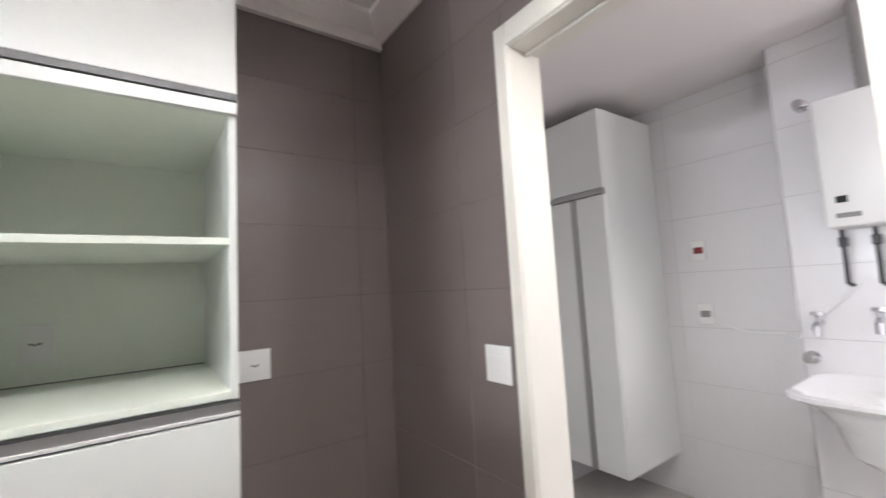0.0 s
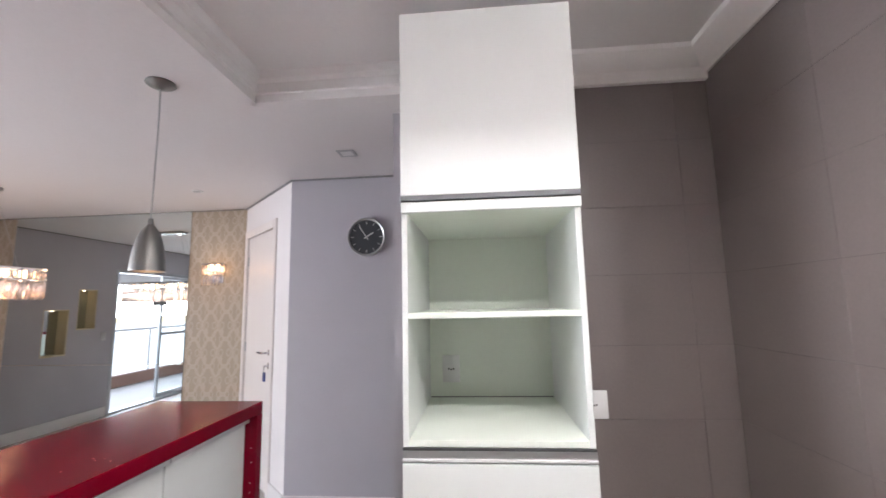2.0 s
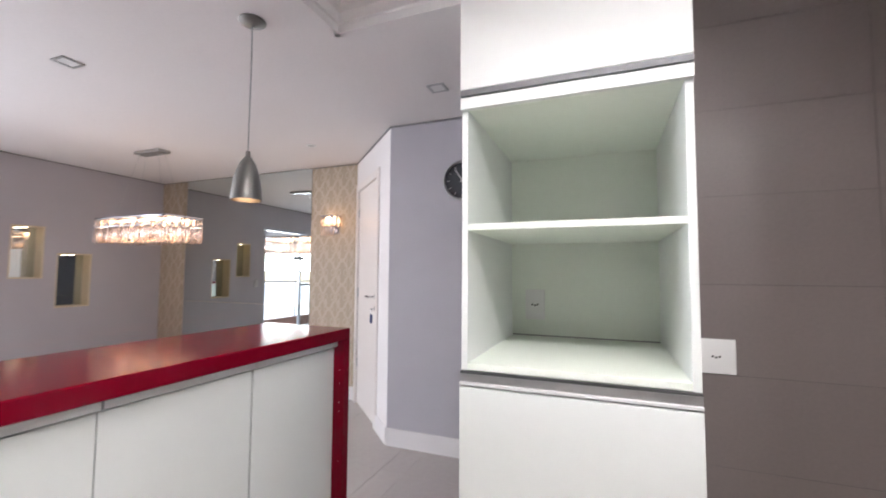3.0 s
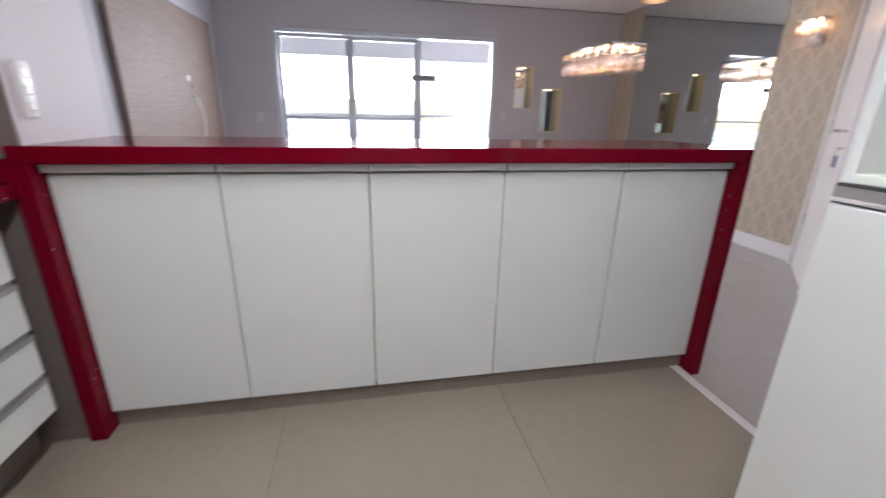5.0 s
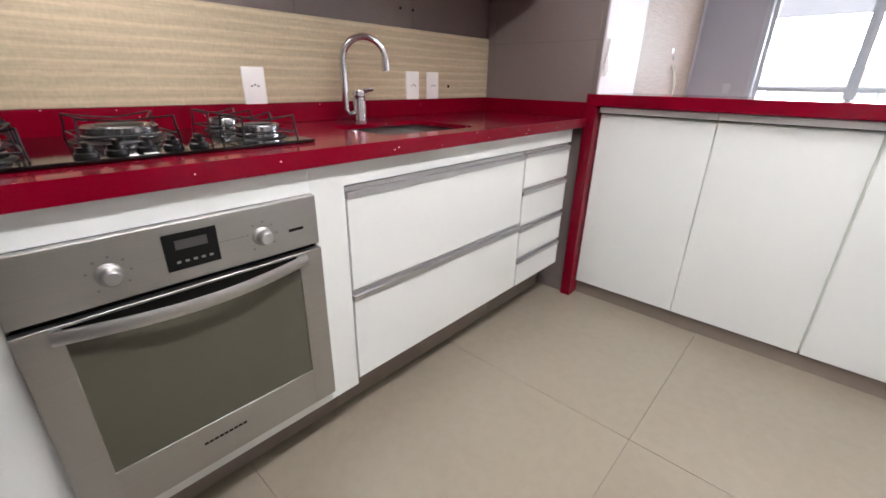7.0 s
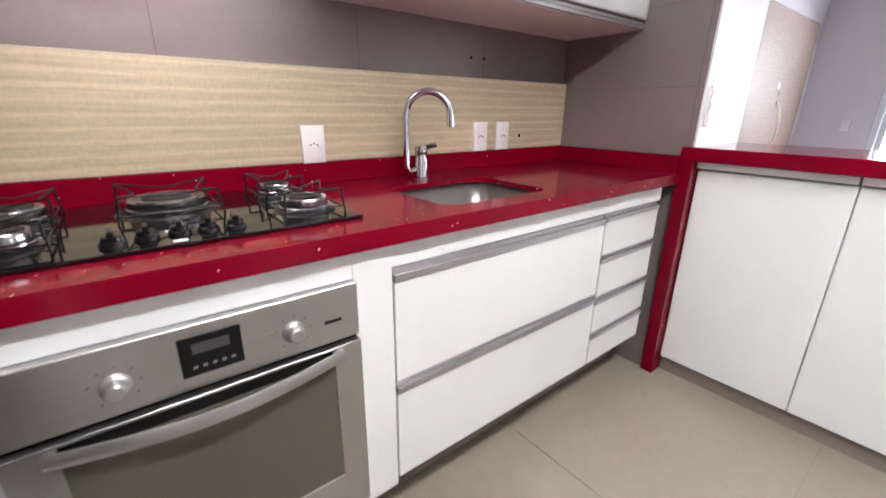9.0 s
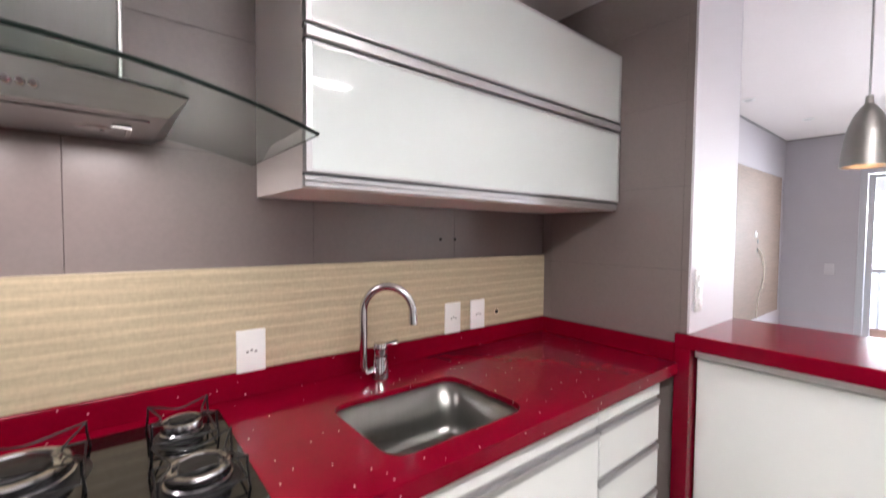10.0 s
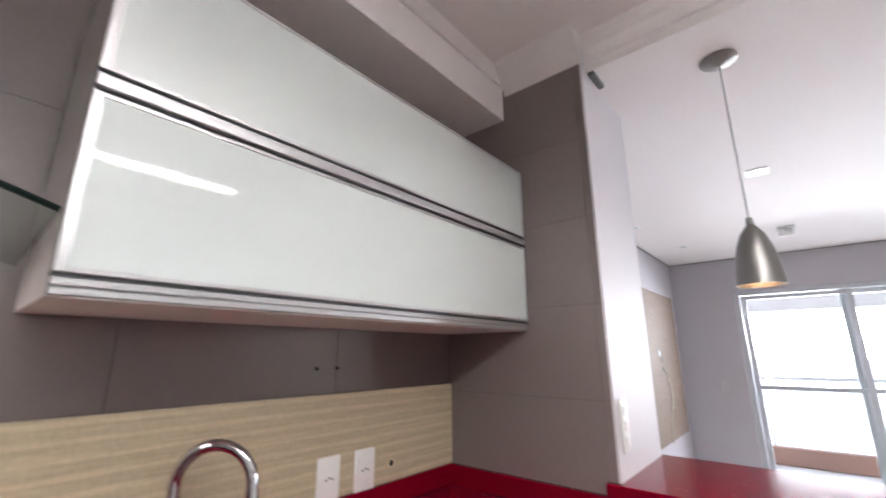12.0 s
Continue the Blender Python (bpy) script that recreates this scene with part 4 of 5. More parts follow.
for z0, z1 in ((1.514, 1.789), (1.827, 2.093)):
    d = part("lift_door", boxes((UX0, UX0 + 0.014, UY, UY + 0.021, z0, z1), (UX1 - 0.014, UX1, UY, UY + 0.021, z0, z1), (UX0 + 0.014, UX1 - 0.014, UY, UY + 0.021, z0, z0 + 0.008), (UX0 + 0.014, UX1 - 0.014, UY, UY + 0.021, z1 - 0.008, z1), bev=0.001), ALU, uc, "aluminium framed lift door")
    part("glass_panel", B(UX0 + 0.014, UX1 - 0.014, UY + 0.002, UY + 0.0195, z0 + 0.008, z1 - 0.008), WHITE_GLASS, d, "white back-painted glass panel")
part("middle_pull", B(UX0, UX1, UY, UY + 0.024, 1.796, 1.819, bev=0.002), ALU, uc, "aluminium pull profile")
part("gap_seal", boxes((UX0, UX1, UY - 0.002, UY + 0.012, 1.508, 1.514), (UX0, UX1, UY - 0.002, UY + 0.012, 1.789, 1.796), (UX0, UX1, UY - 0.002, UY + 0.012, 1.819, 1.827)), DARK_ALU, uc, "dark seal between the doors")

# ---- cooker hood ----
HC = 1.745
hood = thing("cooker_hood", (HC, 0.2, 1.55), "steel chimney cooker hood with curved green glass canopy", "cooker hood")
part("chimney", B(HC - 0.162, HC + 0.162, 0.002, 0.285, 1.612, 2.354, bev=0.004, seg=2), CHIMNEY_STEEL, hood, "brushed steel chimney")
for sx in (-1, 1):
    x0, x1 = sorted((HC + sx * 0.158, HC + sx * 0.165))
    part("corner_profile", B(x0, x1, 0.281, 0.289, 1.625, 2.352, bev=0.002), STEEL, hood, "bright rolled chimney edge")
NB = 12
rows = []
for i in range(NB + 1):
    s = -1 + 2 * i / NB
    x = HC + s * 0.25
    arch = 1.567 + 0.065 * (1 - (s * 0.25 / 0.45) ** 2) - 0.001
    xl = HC + s * 0.222
    rows.append([(xl, 0.004, 1.596), (xl, 0.392, 1.576), (x, 0.412, arch), (x, 0.004, arch)])
bm = bmesh.new()
rv = [[bm.verts.new(p) for p in r] for r in rows]
for r0, r1 in zip(rv, rv[1:]):
    for i in range(4):
        bm.faces.new((r0[i], r0[(i + 1) % 4], r1[(i + 1) % 4], r1[i]))
bm.faces.new(rv[0])
bm.faces.new(rv[-1])
hb = part("body", bm, HOOD_STEEL, hood, "tapered steel body")
part("gasket", tube(bmesh.new(), [(r[2][0], 0.413, r[2][2]) for r in rows], 0.0028, 6), GLASS_EDGE, hood, "dark gasket under the glass")
for bx in (1.683, 1.6965, 1.710, 1.7235, 1.737):
    part("push_button", lathe(bmesh.new(), [(0.0025, 0.385), (0.0025, 0.413), (0.0058, 0.414), (0.0058, 0.422), (0.004, 0.425), (0.0, 0.425)], (bx, 0.0, 1.592), 12, "y"), CHROME, hb, "chrome push button")


def under_hood(bm):
    """Hang a flat piece, built with its top at z = 0, on the sloping underside."""
    for v in bm.verts:
        v.co.z += 1.5955 - 0.0515 * v.co.y
    return bm


part("filter_panel", under_hood(B(HC - 0.20, HC + 0.20, 0.05, 0.34, -0.002, 0.0005, bev=0.0006)), HOOD_STEEL, hb, "steel grease filter")
for hx in (1.625, 1.865):
    part("hood_lamp", under_hood(lathe(bmesh.new(), [(0.0, -0.0055), (0.026, -0.0055), (0.03, -0.002)], (hx, 0.20, 0), 20)), SILVER, hb, "small round hood lamp")
part("filter_latch", under_hood(boxes((1.568, 1.577, 0.12, 0.272, -0.008, -0.002), (1.568, 1.598, 0.262, 0.272, -0.009, -0.003), bev=0.0015)), HOOD_STEEL, hb, "steel filter latch")
part("filter_button", under_hood(B(1.608, 1.616, 0.185, 0.205, -0.007, -0.002, bev=0.0015)), CHROME, hb)


def canopy_point(u, v, dz):
    """u across from -1 to 1, v from the wall to the front."""
    front = 0.475 + 0.035 * (1 - u * u)
    return (HC + u * 0.45, 0.004 + v * front, 1.567 + 0.065 * (1 - u * u) + dz)


bm = bmesh.new()
NU, NV = 28, 6
grid = [[[bm.verts.new(canopy_point(-1 + 2 * i / NU, j / NV, dz)) for j in range(NV + 1)] for i in range(NU + 1)] for dz in (0.0, 0.006)]
for g in grid:
    for i in range(NU):
        for j in range(NV):
            bm.faces.new((g[i][j], g[i + 1][j], g[i + 1][j + 1], g[i][j + 1]))
for i in range(NU):
    for j in (0, NV):
        bm.faces.new((grid[0][i][j], grid[0][i + 1][j], grid[1][i + 1][j], grid[1][i][j]))
for j in range(NV):
    for i in (0, NU):
        bm.faces.new((grid[0][i][j], grid[0][i][j + 1], grid[1][i][j + 1], grid[1][i][j]))
cg = part("glass_canopy", bm, HOOD_GLASS, hood, "curved greenish glass canopy")
cg.visible_shadow = False
edge = [(p[0], p[1] + 0.001, p[2] + 0.003) for p in (canopy_point(-1 + 2 * i / NU, 1, 0) for i in range(NU + 1))]
part("canopy_edge", tube(bmesh.new(), edge, 0.004, 6), GLASS_EDGE, cg, "dark polished glass edge")

# ---- tall oven tower ----
TX0, TX1, TY, TB = 0.775, 1.335, 2.526, 3.112
tw = thing("tall_cabinet", (1.055, 2.82, 0), "tall white cabinet with two open shelves for appliances", "cabinet")
part("side_panel", B(TX0, TX0 + 0.018, TY + 0.004, TB, 0.0, 2.425, bev=0.001), LACQUER, tw)
part("side_panel", B(TX1 - 0.018, TX1, TY + 0.004, TB, 0.0, 2.425, bev=0.001), LACQUER, tw)
part("back_panel", B(TX0 + 0.018, TX1 - 0.018, TB - 0.012, TB - 0.002, 0.1, 2.42), LACQUER_IN, tw)
part("shelf", B(TX0 + 0.018, TX1 - 0.018, TY + 0.006, TB - 0.012, 1.410, 1.428, bev=0.001), LACQUER_IN, tw)
part("shelf", B(TX0 + 0.018, TX1 - 0.018, TY + 0.002, TB - 0.012, 1.036, 1.054, bev=0.001), LACQUER_IN, tw)
part("shelf", B(TX0 + 0.018, TX1 - 0.018, TY + 0.0025, TB - 0.012, 1.742, 1.776, bev=0.001), LACQUER_IN, tw)
part("back_joint", boxes((TX0 + 0.02, TX1 - 0.02, TB - 0.0135, TB - 0.012, 1.054, 1.058)), GREY_MARK, tw, "dark joint along the back panel")
part("top_panel", B(TX0 + 0.018, TX1 - 0.018, TY + 0.004, TB - 0.012, 2.405, 2.425), LACQUER, tw)
part("light_rail", B(TX0 + 0.001, TX1 - 0.001, TY - 0.014, TY + 0.002, 1.742, 1.774, bev=0.001), LACQUER, tw, "white rail under the upper door")
d = part("upper_door", B(TX0 + 0.001, TX1 - 0.001, TY - 0.016, TY + 0.002, 1.796, 2.423, bev=0.0015), LACQUER, tw)
part("edge_pull", B(TX0 + 0.001, TX1 - 0.001, TY - 0.014, TY + 0.002, 1.779, 1.796), DARK_ALU, d, "dark shadow profile")
d = part("lower_door", B(TX0 + 0.001, TX1 - 0.001, TY - 0.016, TY + 0.002, 0.085, 0.995, bev=0.0015), LACQUER, tw)
part("edge_pull", boxes((TX0 + 0.001, TX1 - 0.001, TY - 0.010, TY + 0.002, 1.008, 1.029)), ALU, d, "aluminium edge pull")
# lip in paler metal than the pull: its highlight is painted in
part("pull_lip", B(TX0 + 0.001, TX1 - 0.001, TY - 0.017, TY + 0.002, 1.000, 1.008, bev=0.0012), PALE_ALU, d, "rounded lip of the pull, paled as its highlight")
# dark strips put the shade of the two narrow gaps into colour
part("pull_gap", boxes((TX0 + 0.001, TX1 - 0.001, TY - 0.008, TY + 0.002, 1.029, 1.035), (TX0 + 0.001, TX1 - 0.001, TY - 0.008, TY + 0.002, 0.996, 1.000)), DARK_ALU, d, "dark strip painted as shade in the gap along the pull")
part("plinth", B(TX0 + 0.01, TX1 - 0.01, TY + 0.05, TB, 0.0, 0.085), PLINTH, tw, "brown recessed plinth")


def wall_plate(at, axis, sign, w, h, label, cat, marks, name="socket_plate", shell=PLASTIC, outline=True):
    """A plate on a wall; axis is the wall's normal."""
    x, y, z = at
    s = thing(name, at, label, cat)

    def b(u0, u1, n0, n1, z0, z1, bev=0.0):
        n0, n1 = sorted((n0 * sign, n1 * sign))
        if axis == "y":
            return (x + u0, x + u1, y + n0, y + n1, z + z0, z + z1)
        return (x + n0, x + n1, y + u0, y + u1, z + z0, z + z1)

    part("cover", box(bmesh.new(), *b(-w / 2, w / 2, 0, 0.009, -h / 2, h / 2), bev=0.003, seg=2), shell, s)
    if outline:
        # thin grey rim stands in for the shade around the cover
        part("shadow_seal", box(bmesh.new(), *b(-w / 2 - 0.0015, w / 2 + 0.0015, 0, 0.002, -h / 2 - 0.0015, h / 2 + 0.0015)), GREY_MARK, s, "grey rim painted as shade around the cover")
    if marks == "pins":
        m = part("module", box(bmesh.new(), *b(-0.021, 0.021, 0.009, 0.0105, -0.012, 0.012), bev=0.001), PLASTIC, s)
        part("pin_holes", boxes(*[b(dx - 0.0032, dx + 0.0032, 0.0105, 0.0109, dz - 0.0032, dz + 0.0032) for dx, dz in ((-0.01, 0.0), (0, -0.003), (0.01, 0.0))]), BLACK_PLASTIC, m)
    elif marks == "rockers":
        for k in range(2):
            part("rocker", box(bmesh.new(), *b(-w / 2 + 0.012 + k * (w / 2 - 0.011), -0.001 + k * (w / 2 - 0.011), 0.009, 0.012, -h * 0.22, h * 0.22), bev=0.001), shell, s)
    elif marks == "three":
        for k in (-1, 0, 1):
            part("rocker", box(bmesh.new(), *b(-0.016, 0.016, 0.009, 0.014, k * 0.045 - 0.014, k * 0.045 + 0.014), bev=0.002), PLASTIC, s)
    return s


wall_plate((0.884, TB - 0.013, 1.175), "y", -1, 0.074, 0.115, "white socket plate inside the tall cabinet", "socket", "pins", outline=False)
wall_plate((1.482, KY, 1.020), "y", -1, 0.114, 0.115, "white socket plate on the taupe tiles", "socket", "pins")
wall_plate((KX, 2.395, 1.02), "x", -1, 0.115, 0.118, "white double light switch beside the laundry doorway", "light switch", "rockers", "light_switch")
wall_plate((-0.060, 0.648, 1.188), "y", 1, 0.055, 0.155, "white three-gang light switch on the pale wall end", "light switch", "three", "light_switch", outline=False)
wall_plate((WX, 0.40, 1.045), "x", 1, 0.08, 0.118, "lilac-grey light switch on the balcony wall", "light switch", "rockers", "light_switch", GREY_PLASTIC)
wall_plate((WX, 3.52, 1.10), "x", 1, 0.075, 0.115, "lilac-grey light switch on the balcony wall", "light switch", "rockers", "light_switch", GREY_PLASTIC)
solo("door_closer_bracket", B(-0.15, -0.035, 0.656, 0.681, 2.420, 2.4365, bev=0.003), CHIMNEY_STEEL, "small grey metal bracket under the ceiling", "bracket")

# kitchen ceiling fitting
kl = thing("linear_pendant_light", (1.26, 1.62, 2.58), "slim white linear pendant light with a bright diffuser", "pendant light")
part("housing", B(0.565, 1.955, 1.5925, 1.6475, 2.1775, 2.204, bev=0.002), PLASTIC, kl)
for wx in (0.82, 1.70):
    part("wire", tube(bmesh.new(), [(wx, 1.62, 2.203), (wx, 1.62, 2.579)], 0.0015, 5), SILVER, kl)
part("diffuser", B(0.572, 1.948, 1.594, 1.646, 2.172, 2.177), TUBE, kl, "glowing diffuser")
part("side_lip", B(0.565, 1.955, 1.588, 1.592, 2.163, 2.226, bev=0.001), PLASTIC, kl)
part("side_lip", B(0.565, 1.955, 1.648, 1.652, 2.163, 2.226, bev=0.001), PLASTIC, kl)
# extra glowing strip on top, added to brighten the ceiling
part("upper_diffuser", B(0.572, 1.948, 1.594, 1.646, 2.2045, 2.208), CEILING_FILL, kl, "glowing strip added to brighten the ceiling")

# ---- pendants over the bar ----
PB, PT = 1.611, LOW


def pendant(x, y):
    p = thing("pendant_lamp", (x, y, PT), "brushed steel bullet-shaped pendant lamp over the bar", "pendant lamp", "pendants over the bar")
    part("ceiling_rose", lathe(bmesh.new(), [(0, PT), (0.058, PT), (0.060, PT - 0.006), (0.05, PT - 0.014), (0.012, PT - 0.028), (0.0, PT - 0.03)], (x, y, 0), 28), STEEL_V, p)
    part("cable", tube(bmesh.new(), [(x, y, PT - 0.028), (x + 0.003, y, 2.2), (x - 0.001, y, PB + 0.21)], 0.0032, 6), SILVER, p)
    prof = [(0.009, PB + 0.222), (0.011, PB + 0.198), (0.019, PB + 0.188), (0.034, PB + 0.165), (0.047, PB + 0.13), (0.057, PB + 0.088), (0.063, PB + 0.042), (0.066, PB), (0.0635, PB), (0.0605, PB + 0.042), (0.054, PB + 0.088), (0.044, PB + 0.13), (0.03, PB + 0.165), (0.008, PB + 0.182)]
    part("shade", lathe(bmesh.new(), prof, (x, y, 0), 36, cap=False), STEEL_V, p, "brushed steel bullet shade")
    part("bulb", lathe(bmesh.new(), [(0.0, PB + 0.012), (0.03, PB + 0.018), (0.04, PB + 0.04), (0.03, PB + 0.075), (0.012, PB + 0.16)], (x, y, 0), 16), BULB, p, "glowing warm bulb")
    return p


pd = pendant(-0.345, 2.84)
copy_thing(pd, pose(-0.28, 1.045, PT))

# ---- ceiling spots ----


def spot(x, y, size=0.05, square=False):
    s = thing("ceiling_spot", (x, y, LOW), "small recessed white ceiling spotlight", "spotlight", "recessed ceiling spots")
    if square:
        part("trim_ring", boxes((x - size, x + size, y - size, y - size + 0.014, LOW - 0.006, LOW - 0.0005), (x - size, x + size, y + size - 0.014, y + size, LOW - 0.006, LOW - 0.0005), (x - size, x - size + 0.014, y - size + 0.014, y + size - 0.014, LOW - 0.006, LOW - 0.0005), (x + size - 0.014, x + size, y - size + 0.014, y + size - 0.014, LOW - 0.006, LOW - 0.0005)), SILVER, s)
        part("glass", B(x - size + 0.014, x + size - 0.014, y - size + 0.014, y + size - 0.014, LOW - 0.003, LOW - 0.0005), PLASTIC, s)
    else:
        part("trim_ring", lathe(bmesh.new(), [(size, LOW - 0.0005), (size, LOW - 0.005), (size * 0.72, LOW - 0.008), (size * 0.68, LOW - 0.001)], (x, y, 0), 24, cap=False), PLASTIC, s)
        part("lamp", lathe(bmesh.new(), [(0, LOW - 0.003), (size * 0.66, LOW - 0.003), (size * 0.66, LOW - 0.0005)], (x, y, 0), 20), SILVER, s)


for x, y, q in ((0.19, 3.77, True), (-1.32, 4.45, False), (-1.565, 1.07, True), (-2.27, 0.18, False), (-1.59, 2.76, True), (-3.3, 0.35, False)):
    spot(x, y, 0.055 if q else 0.045, q)
tr = thing("track_spot", (-3.12, 1.16, LOW), "small twin spotlight on a square ceiling plate", "spotlight")
part("plate", B(-3.20, -3.04, 1.10, 1.22, LOW - 0.012, LOW - 0.0005, bev=0.003), SILVER, tr)
for dy in (1.13, 1.19):
    part("spot_head", lathe(bmesh.new(), [(0.0, LOW - 0.075), (0.022, LOW - 0.075), (0.026, LOW - 0.06), (0.018, LOW - 0.012)], (-3.12, dy, 0), 14), PLASTIC, tr)

# ---- crystal chandelier ----
CX, CY = -2.88, 4.07
ch = thing("chandelier", (CX, CY, LOW), "rectangular crystal chandelier glowing warm over the dining place", "chandelier")
part("ceiling_plate", B(CX - 0.17, CX + 0.17, CY - 0.06, CY + 0.06, LOW - 0.028, LOW - 0.0005, bev=0.003), STEEL, ch)
for dx in (-0.13, 0.13):
    for dy in (-0.03, 0.03):
        part("wire", tube(bmesh.new(), [(CX + dx, CY + dy, LOW - 0.02), (CX + dx * 2.6, CY + dy * 3, 1.79)], 0.0014, 5), SILVER, ch)
LX, LY, CT = 0.48, 0.19, 1.775
part("top_frame", boxes((CX - LX, CX + LX, CY - LY, CY - LY + 0.015, CT, CT + 0.018), (CX - LX, CX + LX, CY + LY - 0.015, CY + LY, CT, CT + 0.018), (CX - LX, CX - LX + 0.015, CY - LY, CY + LY, CT + 0.001, CT + 0.019), (CX + LX - 0.015, CX + LX, CY - LY, CY + LY, CT + 0.001, CT + 0.019),
                        (CX - LX, CX + LX, CY - 0.01, CY + 0.01, CT + 0.002, CT + 0.016), bev=0.002), CHROME, ch)
part("lower_frame", boxes((CX - LX, CX + LX, CY - LY, CY - LY + 0.01, CT - 0.075, CT - 0.066), (CX - LX, CX + LX, CY + LY - 0.01, CY + LY, CT - 0.075, CT - 0.066), (CX - LX, CX - LX + 0.01, CY - LY + 0.01, CY + LY - 0.01, CT - 0.075, CT - 0.066), (CX + LX - 0.01, CX + LX, CY - LY + 0.01, CY + LY - 0.01, CT - 0.075, CT - 0.066)), CHROME, ch)
for i in range(6):
    bx = CX - 0.4 + 0.16 * i
    for dy in (-0.09, 0.09):
        part("bulb", lathe(bmesh.new(), [(0.0, CT - 0.06), (0.011, CT - 0.055), (0.014, CT - 0.03), (0.008, CT)], (bx, CY + dy, 0), 10), BULB, ch, "small glowing bulb")


def prism_mesh(w, h):
    bm = bmesh.new()
    lathe(bm, [(0.0, 0), (w * 0.5, -0.008), (w, -0.02), (w, -h + 0.02), (0.0, -h)], n=6, cap=False)
    return mesh_of("crystal", bm, CRYSTAL)


LONG, SHORT = prism_mesh(0.0135, 0.155), prism_mesh(0.011, 0.075)
random.seed(3)
spots = []
for k in range(27):
    spots += [(CX - LX + 0.02 + k * 0.0354, CY - LY + 0.005), (CX - LX + 0.02 + k * 0.0354, CY + LY - 0.005)]
for k in range(10):
    spots += [(CX - LX + 0.005, CY - LY + 0.03 + k * 0.0355), (CX + LX - 0.005, CY - LY + 0.03 + k * 0.0355)]
for tier, me, z in ((0, SHORT, CT), (1, LONG, CT - 0.073)):
    for x, y in spots:
        ob = new("crystal", me)
        ob.parent = ch
        ob.location = (x - CX, y - CY, z - LOW)
        ob.rotation_euler = (random.uniform(-0.04, 0.04), random.uniform(-0.04, 0.04), random.uniform(0, 3))
        ob.visible_shadow = False
for k in range(12):
    for dy in (-0.07, 0.0, 0.07):
        ob = new("crystal", LONG)
        ob.parent = ch
        ob.location = (-LX + 0.06 + k * 0.078, dy, CT - 0.06 - LOW)
        ob.visible_shadow = False

# ---- wall light on the wallpaper ----
sc = thing("wall_light", (-1.54, MY, 1.66), "small crystal wall light glowing on damask wallpaper", "wall light")
part("back_plate", B(-1.60, -1.48, MY - 0.018, MY - 0.0005, 1.70, 1.90, bev=0.003), CHROME, sc)
part("arm_frame", boxes((-1.63, -1.45, MY - 0.13, MY - 0.12, 1.875, 1.885), (-1.63, -1.62, MY - 0.12, MY - 0.018, 1.875, 1.885), (-1.46, -1.45, MY - 0.12, MY - 0.018, 1.875, 1.885)), CHROME, sc)
for bx in (-1.575, -1.505):
    part("bulb", lathe(bmesh.new(), [(0.0, 1.82), (0.012, 1.825), (0.014, 1.85), (0.006, 1.89)], (bx, MY - 0.06, 0), 10), BULB, sc)
S_MESH = prism_mesh(0.012, 0.11)
for k in range(6):
    for z in (1.875, 1.775):
        ob = new("crystal", S_MESH)
        ob.parent = sc
        ob.location = (-0.08 + k * 0.032, -0.124, z - 1.66)
        ob.visible_shadow = False
for k in range(3):
    for sx in (-0.085, 0.085):
        ob = new("crystal", S_MESH)
        ob.parent = sc
        ob.location = (sx, -0.03 - k * 0.032, 1.875 - 1.66)
        ob.visible_shadow = False

# ---- clock ----
CKX, CKZ, R = 0.186, 1.964, 0.146
ck = thing("wall_clock", (CKX, 4.28, CKZ), "round wall clock with dark grey face and silver rim", "clock")
part("rim", lathe(bmesh.new(), [(R - 0.014, 4.279), (R, 4.279), (R, 4.25), (R - 0.006, 4.244), (R - 0.016, 4.25), (R - 0.018, 4.262)], (CKX, 0, CKZ), 48, "y", cap=False), SILVER, ck)
part("face", lathe(bmesh.new(), [(0.0, 4.279), (R - 0.012, 4.279), (R - 0.012, 4.264), (0.0, 4.264)], (CKX, 0, CKZ), 40, "y"), CLOCK_FACE, ck)


def pointer(angle, r0, r1, w, y, name, mat):
    bm = boxes((-w, w, -0.001, 0.001, r0, r1))
    bmesh.ops.transform(bm, matrix=Matrix.Translation((CKX, y, CKZ)) @ Matrix.Rotation(radians(angle), 4, "Y"), verts=bm.verts)
    part(name, bm, mat, ck)


for k in range(12):
    pointer(k * 30, 0.098, 0.118, 0.0028 if k % 3 else 0.004, 4.262, "hour_mark", SILVER)
pointer(58, -0.02, 0.062, 0.004, 4.259, "hour_pointer", PLASTIC)
pointer(-34, -0.025, 0.098, 0.003, 4.257, "minute_pointer", PLASTIC)
part("boss", lathe(bmesh.new(), [(0.006, 4.262), (0.006, 4.255), (0.0, 4.255)], (CKX, 0, CKZ), 12, "y"), SILVER, ck)

# ---- wood panel on the TV wall ----
tv = thing("tv_wall_panel", (-2.9, 0.03, 0.6), "grey-brown wood veneer television panel with cable holes", "wall panel")
part("board", B(-3.93, -1.90, 0.018, 0.048, 0.60, 2.0, bev=0.002), WOOD, tv)
part("batten", B(-3.90, -1.93, 0.001, 0.018, 0.64, 1.96), BLACK_PLASTIC, tv, "dark mounting batten")
for z in (1.335, 1.25):
    part("cable_outlet", lathe(bmesh.new(), [(0.0, 0.0495), (0.026, 0.0495), (0.026, 0.048)], (-3.17, 0, z), 16, "y"), BLACK_PLASTIC, tv)
part("socket", lathe(bmesh.new(), [(0.0, 0.054), (0.026, 0.054), (0.03, 0.048)], (-3.10, 0, 1.40), 16, "y"), PLASTIC, tv, "round white outlet cover")
